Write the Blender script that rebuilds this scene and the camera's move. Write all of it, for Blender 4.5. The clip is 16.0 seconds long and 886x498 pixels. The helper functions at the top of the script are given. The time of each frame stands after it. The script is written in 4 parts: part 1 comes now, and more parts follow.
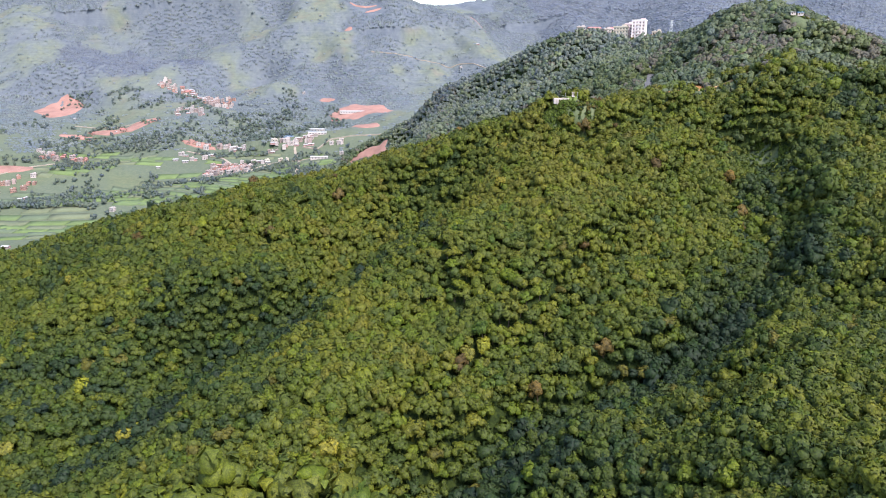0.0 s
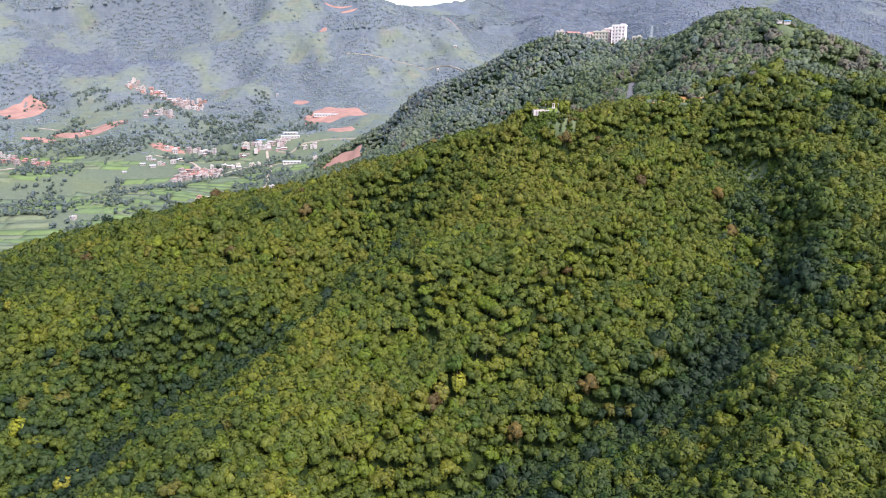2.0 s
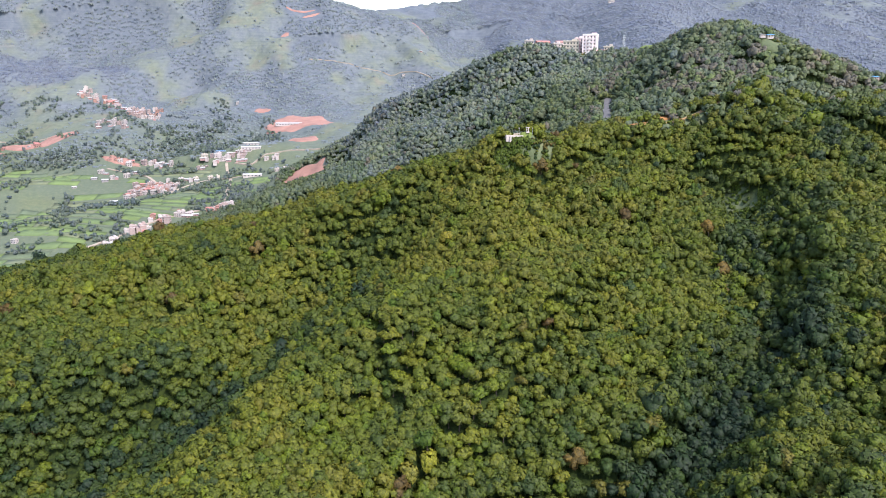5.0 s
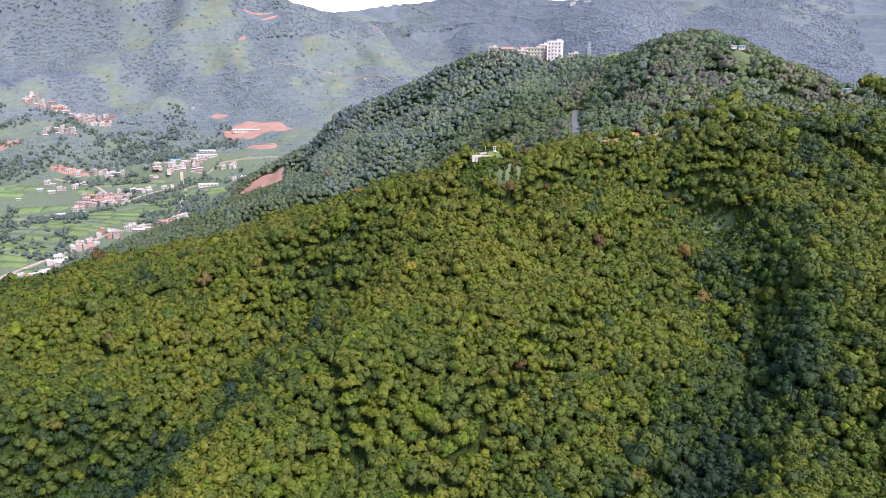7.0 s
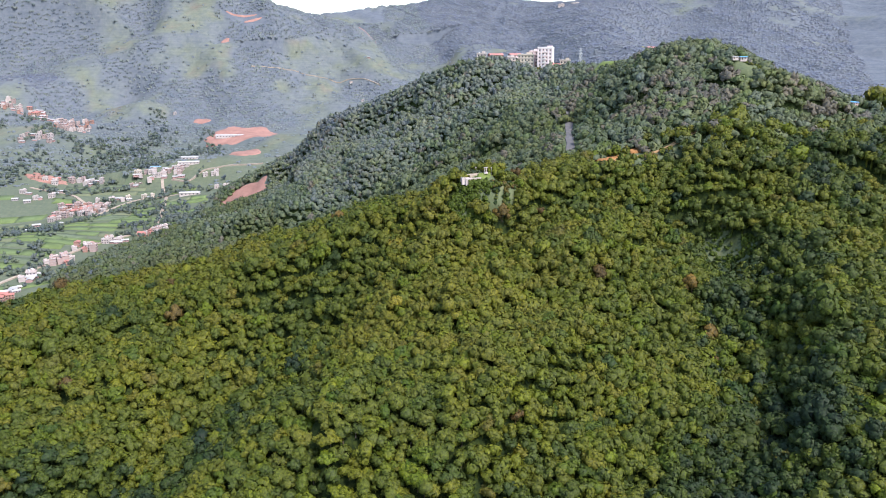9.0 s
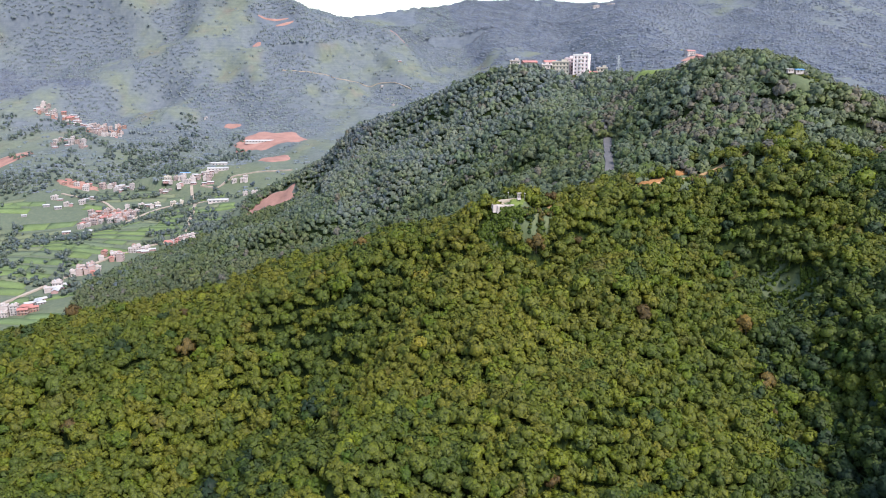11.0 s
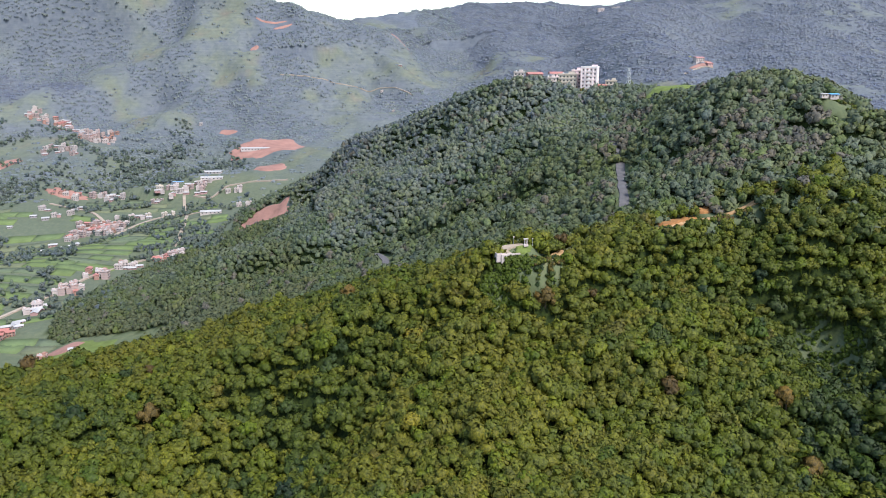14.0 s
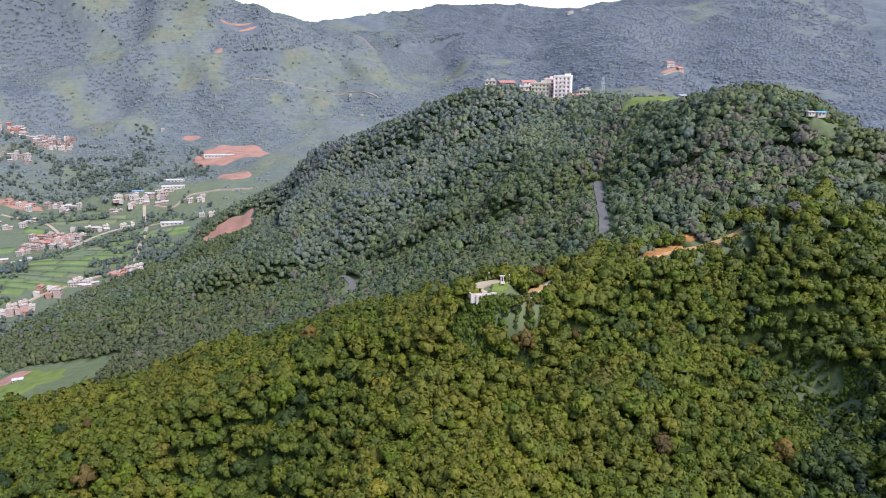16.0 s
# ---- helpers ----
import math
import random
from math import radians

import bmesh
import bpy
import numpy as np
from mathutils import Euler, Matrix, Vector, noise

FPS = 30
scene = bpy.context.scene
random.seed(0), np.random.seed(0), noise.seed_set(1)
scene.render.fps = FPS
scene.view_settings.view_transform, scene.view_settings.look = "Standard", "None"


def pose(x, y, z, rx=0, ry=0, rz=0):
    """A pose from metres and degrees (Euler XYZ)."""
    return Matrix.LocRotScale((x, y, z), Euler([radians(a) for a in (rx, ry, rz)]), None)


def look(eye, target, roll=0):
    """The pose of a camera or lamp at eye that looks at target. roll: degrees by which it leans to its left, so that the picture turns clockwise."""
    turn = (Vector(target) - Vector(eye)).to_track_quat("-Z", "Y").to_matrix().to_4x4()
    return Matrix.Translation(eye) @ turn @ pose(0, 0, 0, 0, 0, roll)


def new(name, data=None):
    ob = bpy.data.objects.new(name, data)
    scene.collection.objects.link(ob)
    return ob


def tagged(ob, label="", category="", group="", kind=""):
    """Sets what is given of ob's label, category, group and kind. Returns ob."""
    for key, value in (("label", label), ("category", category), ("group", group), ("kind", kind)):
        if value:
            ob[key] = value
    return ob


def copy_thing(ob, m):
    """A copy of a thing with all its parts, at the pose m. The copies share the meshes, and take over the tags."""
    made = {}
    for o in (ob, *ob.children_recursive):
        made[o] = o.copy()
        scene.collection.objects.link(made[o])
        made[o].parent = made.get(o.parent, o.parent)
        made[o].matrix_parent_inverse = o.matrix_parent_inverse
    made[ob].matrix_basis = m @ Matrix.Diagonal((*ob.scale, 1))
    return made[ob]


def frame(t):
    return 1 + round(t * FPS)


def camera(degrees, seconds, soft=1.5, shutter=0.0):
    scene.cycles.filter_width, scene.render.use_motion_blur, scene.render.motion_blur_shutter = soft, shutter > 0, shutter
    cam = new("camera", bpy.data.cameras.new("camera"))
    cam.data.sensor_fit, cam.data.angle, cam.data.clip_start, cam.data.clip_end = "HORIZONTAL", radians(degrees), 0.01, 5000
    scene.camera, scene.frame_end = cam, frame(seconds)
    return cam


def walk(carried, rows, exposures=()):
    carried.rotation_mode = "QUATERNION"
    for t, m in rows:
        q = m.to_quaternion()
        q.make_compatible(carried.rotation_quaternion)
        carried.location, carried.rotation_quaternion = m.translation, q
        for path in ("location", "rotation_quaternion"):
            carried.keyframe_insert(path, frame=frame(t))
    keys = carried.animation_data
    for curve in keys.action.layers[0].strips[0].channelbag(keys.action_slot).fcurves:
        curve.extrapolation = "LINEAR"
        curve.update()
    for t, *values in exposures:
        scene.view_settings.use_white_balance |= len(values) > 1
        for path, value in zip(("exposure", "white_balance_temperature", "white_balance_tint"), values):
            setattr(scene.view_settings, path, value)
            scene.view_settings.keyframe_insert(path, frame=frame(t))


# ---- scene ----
cam = camera(63.9, 16.0, 0.95)
METRES, EYE, TILT, LEAN, TURN = 200.0, 160.0, -14.0, 0.0, 0.0
ROWS = [
    (0.0, 0.0, 0.0, 0.0, -0.0, 0.0, -0.0),
    (0.5, 0.0038, 0.0288, 0.0079, -0.05, 0.0, -0.07),
    (1.0, 0.0069, 0.0569, 0.0207, -0.1, -0.01, -0.14),
    (1.5, 0.0095, 0.0842, 0.0366, -1.16, -0.01, 0.01),
    (2.0, 0.0109, 0.111, 0.0521, -1.8, 0.01, 0.06),
    (2.5, 0.0122, 0.1381, 0.0675, -2.23, 0.04, 0.17),
    (3.0, 0.0139, 0.1651, 0.0829, -2.65, 0.06, 0.33),
    (5.5, 0.0267, 0.3002, 0.1599, -4.74, 0.06, 1.11),
    (6.0, 0.0298, 0.3271, 0.1756, -5.26, 0.05, 1.28),
    (6.5, 0.033, 0.354, 0.1912, -5.92, 0.04, 1.46),
    (7.0, 0.0365, 0.3808, 0.2068, -7.11, 0.03, 1.75),
    (7.5, 0.0398, 0.4071, 0.223, -8.13, -0.04, 2.03),
    (8.0, 0.044, 0.4341, 0.2384, -8.12, -0.04, 2.06),
    (10.5, 0.068, 0.5676, 0.3176, -7.04, -0.02, 1.94),
    (11.0, 0.0734, 0.5943, 0.3331, -5.55, 0.05, 1.59),
    (11.5, 0.0784, 0.6211, 0.3487, -5.53, 0.04, 1.53),
    (12.0, 0.0828, 0.6478, 0.3644, -5.52, 0.03, 1.48),
    (12.5, 0.0869, 0.6742, 0.3803, -5.51, 0.02, 1.44),
    (13.0, 0.0912, 0.7012, 0.3959, -5.49, 0.02, 1.39),
    (13.5, 0.0953, 0.7277, 0.4119, -5.47, 0.02, 1.36),
    (14.0, 0.0994, 0.7546, 0.4277, -5.43, 0.02, 1.33),
    (14.5, 0.1031, 0.7819, 0.4432, -5.41, 0.03, 1.3),
    (15.0, 0.1074, 0.8084, 0.4592, -5.91, 0.01, 1.42),
    (15.5, 0.1113, 0.8351, 0.475, -7.49, -0.04, 1.79),
    (16.0, 0.1154, 0.8614, 0.491, -7.74, -0.05, 1.87),
]
walk(cam, [(t, pose(0, 0, EYE, TILT, LEAN, TURN) @ pose(METRES * x, METRES * y, METRES * z, 90 + pitch, roll, yaw)) for t, x, y, z, yaw, pitch, roll in ROWS],
     [(0.0, 1.3, 6350, 14), (3.0, 1.28, 6350, 14), (5.5, 1.27, 6350, 14), (8.0, 1.2, 6350, 14), (11.0, 1.03, 6350, 12), (14.0, 0.89, 6350, 11), (16.0, 0.87, 6350, 11)])

# World and sun: a hazy late afternoon, light from behind and a little to the right.
SUN_HEIGHT, SUN_TURN = 55.0, 140.0
world = bpy.data.worlds.new("hazy_sky")
scene.world = world
world.use_nodes = True
wn = world.node_tree
sky = wn.nodes.new("ShaderNodeTexSky")
sky.sky_type, sky.sun_disc = "NISHITA", False
sky.sun_elevation, sky.sun_rotation = radians(SUN_HEIGHT), radians(SUN_TURN)
sky.air_density, sky.dust_density, sky.altitude = 1.6, 4.0, 1400
wn.nodes["Background"].inputs["Strength"].default_value = 0.15
wn.links.new(sky.outputs["Color"], wn.nodes["Background"].inputs["Color"])
sun = new("sun", bpy.data.lights.new("sun", "SUN"))
sun.data.energy, sun.data.angle, sun.data.color = 2.7, radians(12), (1.0, 0.95, 0.86)
away = Vector((math.sin(radians(SUN_TURN)) * math.cos(radians(SUN_HEIGHT)), math.cos(radians(SUN_TURN)) * math.cos(radians(SUN_HEIGHT)), math.sin(radians(SUN_HEIGHT))))
sun.matrix_world = look(away * 900, (0, 0, 0))


# Materials.
def shader(name, rough=0.7, gloss=0.3):
    m = bpy.data.materials.new(name)
    m.use_nodes = True
    b = m.node_tree.nodes["Principled BSDF"]
    b.inputs["Roughness"].default_value, b.inputs["Specular IOR Level"].default_value = rough, gloss
    return m, m.node_tree, b


def node(tree, kind, **values):
    n = tree.nodes.new(kind)
    for key, value in values.items():
        n.inputs[key.replace("_", " ")].default_value = value
    return n


def ramp(tree, source, stops):
    r = tree.nodes.new("ShaderNodeValToRGB")
    el = r.color_ramp.elements
    while len(el) < len(stops):
        el.new(0.5)
    for e, (at, colour) in zip(el, stops):
        e.position, e.color = at, (*colour, 1)
    tree.links.new(source, r.inputs["Fac"])
    return r.outputs["Color"]


def blend(tree, factor, a, b, mode="MIX"):
    n = tree.nodes.new("ShaderNodeMix")
    n.data_type, n.blend_type = "RGBA", mode
    for slot, value in ((0, factor), (6, a), (7, b)):
        if isinstance(value, (float, tuple)):
            n.inputs[slot].default_value = value if isinstance(value, float) else (*value, 1)
        else:
            tree.links.new(value, n.inputs[slot])
    return n.outputs[2]


def grain(tree, scale, detail=4.0, stretch=None):
    n = node(tree, "ShaderNodeTexNoise", Scale=scale, Detail=detail, Roughness=0.6)
    c = tree.nodes.new("ShaderNodeNewGeometry")
    if stretch:
        v = tree.nodes.new("ShaderNodeVectorMath")
        v.operation = "MULTIPLY"
        v.inputs[1].default_value = stretch
        tree.links.new(c.outputs["Position"], v.inputs[0])
        tree.links.new(v.outputs[0], n.inputs["Vector"])
    else:
        tree.links.new(c.outputs["Position"], n.inputs["Vector"])
    return n.outputs["Fac"]


def relief(tree, b, source, strength, distance):
    n = node(tree, "ShaderNodeBump", Strength=strength, Distance=distance)
    tree.links.new(source, n.inputs["Height"])
    tree.links.new(n.outputs["Normal"], b.inputs["Normal"])


def plain(name, colour, rough=0.8, scale=0.6, spread=0.25, bump=0.0, gloss=0.25):
    """Paint, plaster, earth or concrete: one colour with stains at two scales."""
    m, t, b = shader(name, rough, gloss)
    low, high = [c * (1 - spread) for c in colour], [min(1, c * (1 + spread)) for c in colour]
    a = ramp(t, grain(t, scale), [(0.3, low), (0.7, high)])
    fine = ramp(t, grain(t, scale * 9), [(0.25, (0.8, 0.8, 0.8)), (0.75, (1, 1, 1))])
    t.links.new(blend(t, 0.7, a, fine, "MULTIPLY"), b.inputs["Base Color"])
    if bump:
        relief(t, b, grain(t, scale * 5), 0.6, bump)
    return m


def foliage(name, colours, by_object=False, through_light=0.2, leaf=1.6, mottle=0.85, hue=1.0):
    """Leaves: the colour differs from tree to tree, and a little from clump to clump and from stand to stand."""
    m, t, b = shader(name, 0.62, 0.25)
    if by_object:
        n = node(t, "ShaderNodeMapRange", To_Min=0.3, To_Max=0.72)
        t.links.new(t.nodes.new("ShaderNodeObjectInfo").outputs["Random"], n.inputs["Value"])
        tint = n.outputs["Result"]
    else:
        n = t.nodes.new("ShaderNodeAttribute")
        n.attribute_name = "tint"
        tint = n.outputs["Fac"]
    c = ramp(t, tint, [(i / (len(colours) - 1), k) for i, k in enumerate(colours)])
    own = t.nodes.new("ShaderNodeTexWhiteNoise")
    own.noise_dimensions = "1D"
    t.links.new(tint, own.inputs["W"])
    c = blend(t, hue, c, ramp(t, own.outputs["Value"], [(0.0, (0.84, 0.90, 1.2)), (0.25, (0.92, 0.98, 1.15)), (0.5, (1.0, 1.0, 1.0)), (0.75, (1.06, 1.08, 0.9)), (0.9, (1.0, 1.2, 0.75)), (1.0, (1.14, 1.02, 1.0))]), "MULTIPLY")
    island = t.nodes.new("ShaderNodeNewGeometry").outputs["Random Per Island"]
    c = blend(t, 0.3 + 0.6 * mottle, c, ramp(t, island, [(0.0, (0.68, 0.72, 0.74)), (0.6, (1.0, 1.0, 1.0)), (1.0, (1.25, 1.2, 1.08))]), "MULTIPLY")
    c = blend(t, 0.8, c, ramp(t, grain(t, 0.03, 3.0), [(0.35, (0.82, 0.88, 0.95)), (0.65, (1.12, 1.08, 0.95))]), "MULTIPLY")
    speckle = grain(t, leaf, 3.0)
    c = blend(t, mottle, c, ramp(t, speckle, [(0.38, (0.5, 0.55, 0.58)), (0.5, (0.95, 0.97, 0.93)), (0.62, (1.5, 1.46, 1.05))]), "MULTIPLY")
    relief(t, b, speckle, 0.8 * mottle, 0.5 / leaf)
    t.links.new(c, b.inputs["Base Color"])
    back = t.nodes.new("ShaderNodeBsdfTranslucent")
    t.links.new(c, back.inputs["Color"])
    mix = t.nodes.new("ShaderNodeMixShader")
    mix.inputs[0].default_value = through_light
    t.links.new(b.outputs[0], mix.inputs[1])
    t.links.new(back.outputs[0], mix.inputs[2])
    t.links.new(mix.outputs[0], t.nodes["Material Output"].inputs["Surface"])
    return m


# From moist, shade-darkened gully trees through ridge trees to yellowing and rusty ones.
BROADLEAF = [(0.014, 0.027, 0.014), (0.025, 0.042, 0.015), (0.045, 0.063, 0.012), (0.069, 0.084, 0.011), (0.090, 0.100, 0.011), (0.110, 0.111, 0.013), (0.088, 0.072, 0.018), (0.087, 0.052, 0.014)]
# Hill leaves: first stops greyed and blued to carry haze, last one brown.
HAZED_DARKLEAF = [(0.132, 0.138, 0.152), (0.134, 0.145, 0.142), (0.120, 0.136, 0.104), (0.090, 0.108, 0.064), (0.074, 0.090, 0.036), (0.142, 0.112, 0.096)]
# Far leaves: pale blue of distance haze mixed into the greens.
HAZED_FARLEAF = [(0.118, 0.130, 0.186), (0.158, 0.174, 0.226), (0.165, 0.186, 0.214), (0.165, 0.190, 0.192)]
# Valley leaves: greyed greens with a share of haze.
HAZED_VALLEYLEAF = [(0.090, 0.106, 0.114), (0.096, 0.115, 0.108), (0.102, 0.124, 0.097), (0.094, 0.110, 0.117)]
M_NEAR = foliage("broadleaf_foliage", BROADLEAF, mottle=0.75)
M_ONE = foliage("tree_foliage", BROADLEAF, True, mottle=0.75)
M_BACK = foliage("hazed_hill_foliage", HAZED_DARKLEAF, False, 0.15, 0.9, 0.5, 0.7)
M_FAR = foliage("hazed_distant_foliage", HAZED_FARLEAF, False, 0.25, 0.3, 0.15, 0.25)
M_VALLEY = foliage("hazed_valley_foliage", HAZED_VALLEYLEAF, False, 0.15, 0.6, 0.4, 0.5)
M_YELLOW = foliage("yellow_foliage", [(0.19, 0.165, 0.02), (0.22, 0.185, 0.03)], True)
M_RUST = foliage("rust_foliage", [(0.125, 0.075, 0.016), (0.095, 0.066, 0.02)], True)
M_VINE = foliage("vine_foliage", [(0.05, 0.075, 0.008), (0.066, 0.09, 0.009)], True)
M_BARK = plain("bark", (0.1, 0.075, 0.055), 0.9, 2.0, 0.3)
M_ASPHALT = plain("asphalt", (0.11, 0.105, 0.11), 0.85, 0.3, 0.2)
M_CONCRETE = plain("concrete", (0.34, 0.275, 0.21), 0.85, 0.4, 0.15)
M_TRACK = plain("dirt_track", (0.39, 0.24, 0.12), 0.95, 0.4, 0.25, 0.15)
M_LANE = plain("village_lane", (0.33, 0.27, 0.22), 0.95, 0.1, 0.2)
M_ORANGE = plain("orange_earth", (0.3, 0.145, 0.055), 0.95, 0.25, 0.3, 0.3)
M_RED = plain("red_earth", (0.3, 0.163, 0.135), 0.95, 0.05, 0.22, 0.6)
M_STRAW = plain("dry_grass", (0.3, 0.3, 0.1), 0.95, 0.3, 0.3, 0.2)
M_GRASS = plain("terrace_grass", (0.12, 0.155, 0.04), 0.9, 0.15, 0.25, 0.2)
# Paddy greens dulled a little for the valley haze.
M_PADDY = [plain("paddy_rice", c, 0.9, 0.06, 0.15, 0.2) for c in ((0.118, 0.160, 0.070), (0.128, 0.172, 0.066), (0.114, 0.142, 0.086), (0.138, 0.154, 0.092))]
M_BUND = plain("paddy_bund", (0.15, 0.18, 0.08), 0.95, 0.2, 0.25)
M_WALLS = [plain("wall_paint", c, 0.85, 0.25, 0.08) for c in ((0.533, 0.451, 0.432), (0.447, 0.328, 0.307), (0.430, 0.262, 0.249), (0.568, 0.492, 0.415), (0.344, 0.303, 0.307))]
M_TRIM = plain("white_trim", (0.88, 0.8, 0.79), 0.8, 0.2, 0.05)
M_PINK = plain("pink_plaster", (0.86, 0.66, 0.66), 0.85, 0.2, 0.08)
M_BRICK = plain("brick_wall", (0.36, 0.2, 0.16), 0.9, 0.5, 0.2)
M_SLAB = plain("roof_slab", (0.42, 0.37, 0.35), 0.9, 0.2, 0.15)
M_TIN = [plain("tin_roof", c, 0.45, 0.2, 0.12, gloss=0.5) for c in ((0.43, 0.41, 0.41), (0.42, 0.17, 0.14), (0.2, 0.36, 0.6))]
M_BLUE = plain("blue_sheet", (0.1, 0.35, 0.7), 0.5, 0.3, 0.12)
M_STEEL = plain("galvanised_steel", (0.5, 0.52, 0.54), 0.45, 2.0, 0.1)
M_GLASS, _, _b = shader("window_glass", 0.12, 0.6)
_b.inputs["Base Color"].default_value = (0.05, 0.06, 0.07, 1)


def land():
    """Ground: leaf litter under the woods; elsewhere terraced grass and scrub tinted with haze, with bare scars."""
    m, t, b = shader("hillside", 0.95, 0.15)
    w = t.nodes.new("ShaderNodeAttribute")
    w.attribute_name = "wooded"
    # Scrub and shrub colours hold a bluish distance haze.
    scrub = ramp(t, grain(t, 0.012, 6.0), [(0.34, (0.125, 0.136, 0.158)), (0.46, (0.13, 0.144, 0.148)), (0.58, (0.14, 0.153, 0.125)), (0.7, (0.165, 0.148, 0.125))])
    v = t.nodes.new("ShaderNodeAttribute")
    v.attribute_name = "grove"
    hazed_shrubs = ramp(t, grain(t, 0.06, 5.0), [(0.35, (0.105, 0.118, 0.15)), (0.65, (0.127, 0.14, 0.165))])
    scrub = blend(t, v.outputs["Fac"], scrub, hazed_shrubs)
    fine = ramp(t, grain(t, 0.11, 5.0), [(0.35, (0.74, 0.78, 0.8)), (0.65, (1.08, 1.07, 1.04))])
    steps = ramp(t, grain(t, 0.5, 1.0, (0.03, 0.03, 0.9)), [(0.42, (0.93, 0.94, 0.93)), (0.5, (1.03, 1.03, 1.0))])
    c = blend(t, 1.0, blend(t, 0.75, scrub, fine, "MULTIPLY"), steps, "MULTIPLY")
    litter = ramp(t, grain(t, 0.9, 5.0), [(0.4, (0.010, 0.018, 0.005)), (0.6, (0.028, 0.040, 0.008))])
    g = t.nodes.new("ShaderNodeAttribute")
    g.attribute_name = "meadow"
    # Grass ramp greyed and blued as if seen through valley haze.
    grass = ramp(t, grain(t, 0.25, 5.0), [(0.3, (0.080, 0.098, 0.056)), (0.55, (0.102, 0.122, 0.064)), (0.75, (0.140, 0.142, 0.080))])
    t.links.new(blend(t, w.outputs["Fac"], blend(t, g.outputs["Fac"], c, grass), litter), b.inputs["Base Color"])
    relief(t, b, grain(t, 0.12, 6.0), 0.6, 1.8)
    return m


M_LAND = land()

# Ground: spines of the ridges, spurs, gullies and valley floors, each a plan line (x, y, height) with a width of rounding.
NEAR_RIDGE = [
    (8, [(290, 488, 170), (255, 497, 190), (226, 522, 205), (200, 478, 179), (159, 447, 151), (132, 427, 148), (75, 409, 139), (60, 404, 141)]),
    (8, [(60, 404, 141), (44, 414, 130), (22, 424, 125), (-30, 430, 107), (-63, 430, 94), (-112, 428, 89), (-150, 430, 78), (-204, 432, 65), (-270, 432, 45), (-350, 440, 18)]),
    (6, [(226, 518, 203), (228, 484, 196), (242, 480, 191), (264, 481, 179)]),
    (8, [(206, 455, 171), (203, 440, 164), (190, 405, 143)]),
]
MIDDLE_SPUR = [
    (5, [(60, 392, 122), (48, 368, 110), (28, 345, 92), (11, 318, 87), (-5, 322, 83), (-20, 306, 67), (-42, 280, 59), (-58, 269, 51), (-72, 260, 42), (-84, 246, 41), (-97, 228, 29), (-122, 205, 10)]),
    (8, [(75, 300, 73), (66, 280, 62), (45, 262, 48), (15, 248, 42)]),
    (12, [(-158, 272, 26), (-156, 325, 57), (-150, 380, 81)]),
    (12, [(-114, 339, 66), (-85, 342, 65)]),
]
MIDDLE_FLANKS = [
    (12, [(-79, 383, 81), (-92, 399, 92)]),
    (6, [(96, 372, 122), (90, 350, 103), (56, 318, 96), (36, 298, 77), (15, 275, 58), (-20, 262, 51)]),
    (6, [(140, 372, 110), (126, 335, 89), (114, 307, 80), (104, 281, 66), (89, 271, 62)]),
    (5, [(126, 397, 127), (104, 390, 123), (75, 383, 112), (50, 365, 108)]),
]
GULLIES = [
    (4, [(28, 392, 113), (8, 376, 88), (-10, 368, 77), (-24, 356, 60), (-46, 338, 50), (-63, 317, 38), (-84, 297, 31), (-101, 281, 23), (-119, 259, 17), (-138, 232, 10)]),
    (4, [(170, 385, 105), (163, 358, 100), (150, 328, 78), (138, 298, 69), (110, 268, 50), (80, 246, 38), (55, 238, 29), (30, 233, 22), (5, 212, 6)]),
]
RIGHT_SPURS = [
    (5, [(240, 268, 118), (185, 255, 101), (148, 250, 70), (118, 226, 68), (88, 218, 51), (68, 211, 47), (50, 203, 48), (25, 190, 26)]),
    (10, [(160, 120, 105), (110, 125, 84), (83, 130, 66), (45, 150, 40), (10, 165, 14)]),
    (8, [(270, 430, 162), (222, 410, 152), (206, 375, 129), (203, 345, 117), (185, 310, 104), (160, 290, 86)]),
    (10, [(330, 350, 135), (270, 345, 130), (240, 330, 124)]),
    (8, [(131, 216, 81), (110, 190, 76), (94, 170, 70), (100, 150, 71)]),
    (6, [(196, 430, 163), (178, 407, 145), (181, 396, 126)]),
]
BACK_RIDGE = [
    (10, [(226, 522, 204), (215, 595, 191), (235, 670, 190), (230, 770, 192)]),
    (10, [(260, 745, 190), (204, 770, 192), (150, 795, 202), (134, 800, 198), (80, 870, 167), (5, 940, 137), (-33, 978, 98), (-75, 1000, 76), (-109, 1006, 60), (-137, 1010, 46), (-175, 1010, 20)]),
    (10, [(-65, 930, 56), (-105, 942, 45), (-140, 945, 32), (-165, 935, 19)]),
    (20, [(-110, 905, 34), (-130, 890, 18), (-150, 870, 14)]),
]
BACK_SPURS = [
    (8, [(30, 510, 104), (-40, 525, 78), (-110, 535, 50), (-163, 555, 29), (-205, 600, 20)]),
    (8, [(150, 605, 166), (122, 593, 147)]),
    (8, [(92, 630, 128), (66, 640, 112)]),
    (8, [(140, 500, 153), (108, 497, 130), (85, 490, 131), (20, 560, 92), (-60, 580, 66), (-93, 603, 48), (-130, 605, 33), (-164, 645, 25), (-190, 655, 21), (-250, 640, 3)]),
    (6, [(158, 580, 168), (119, 556, 135), (111, 563, 131), (88, 594, 119), (56, 618, 97), (38, 637, 85), (-39, 680, 56), (-90, 700, 45)]),
]
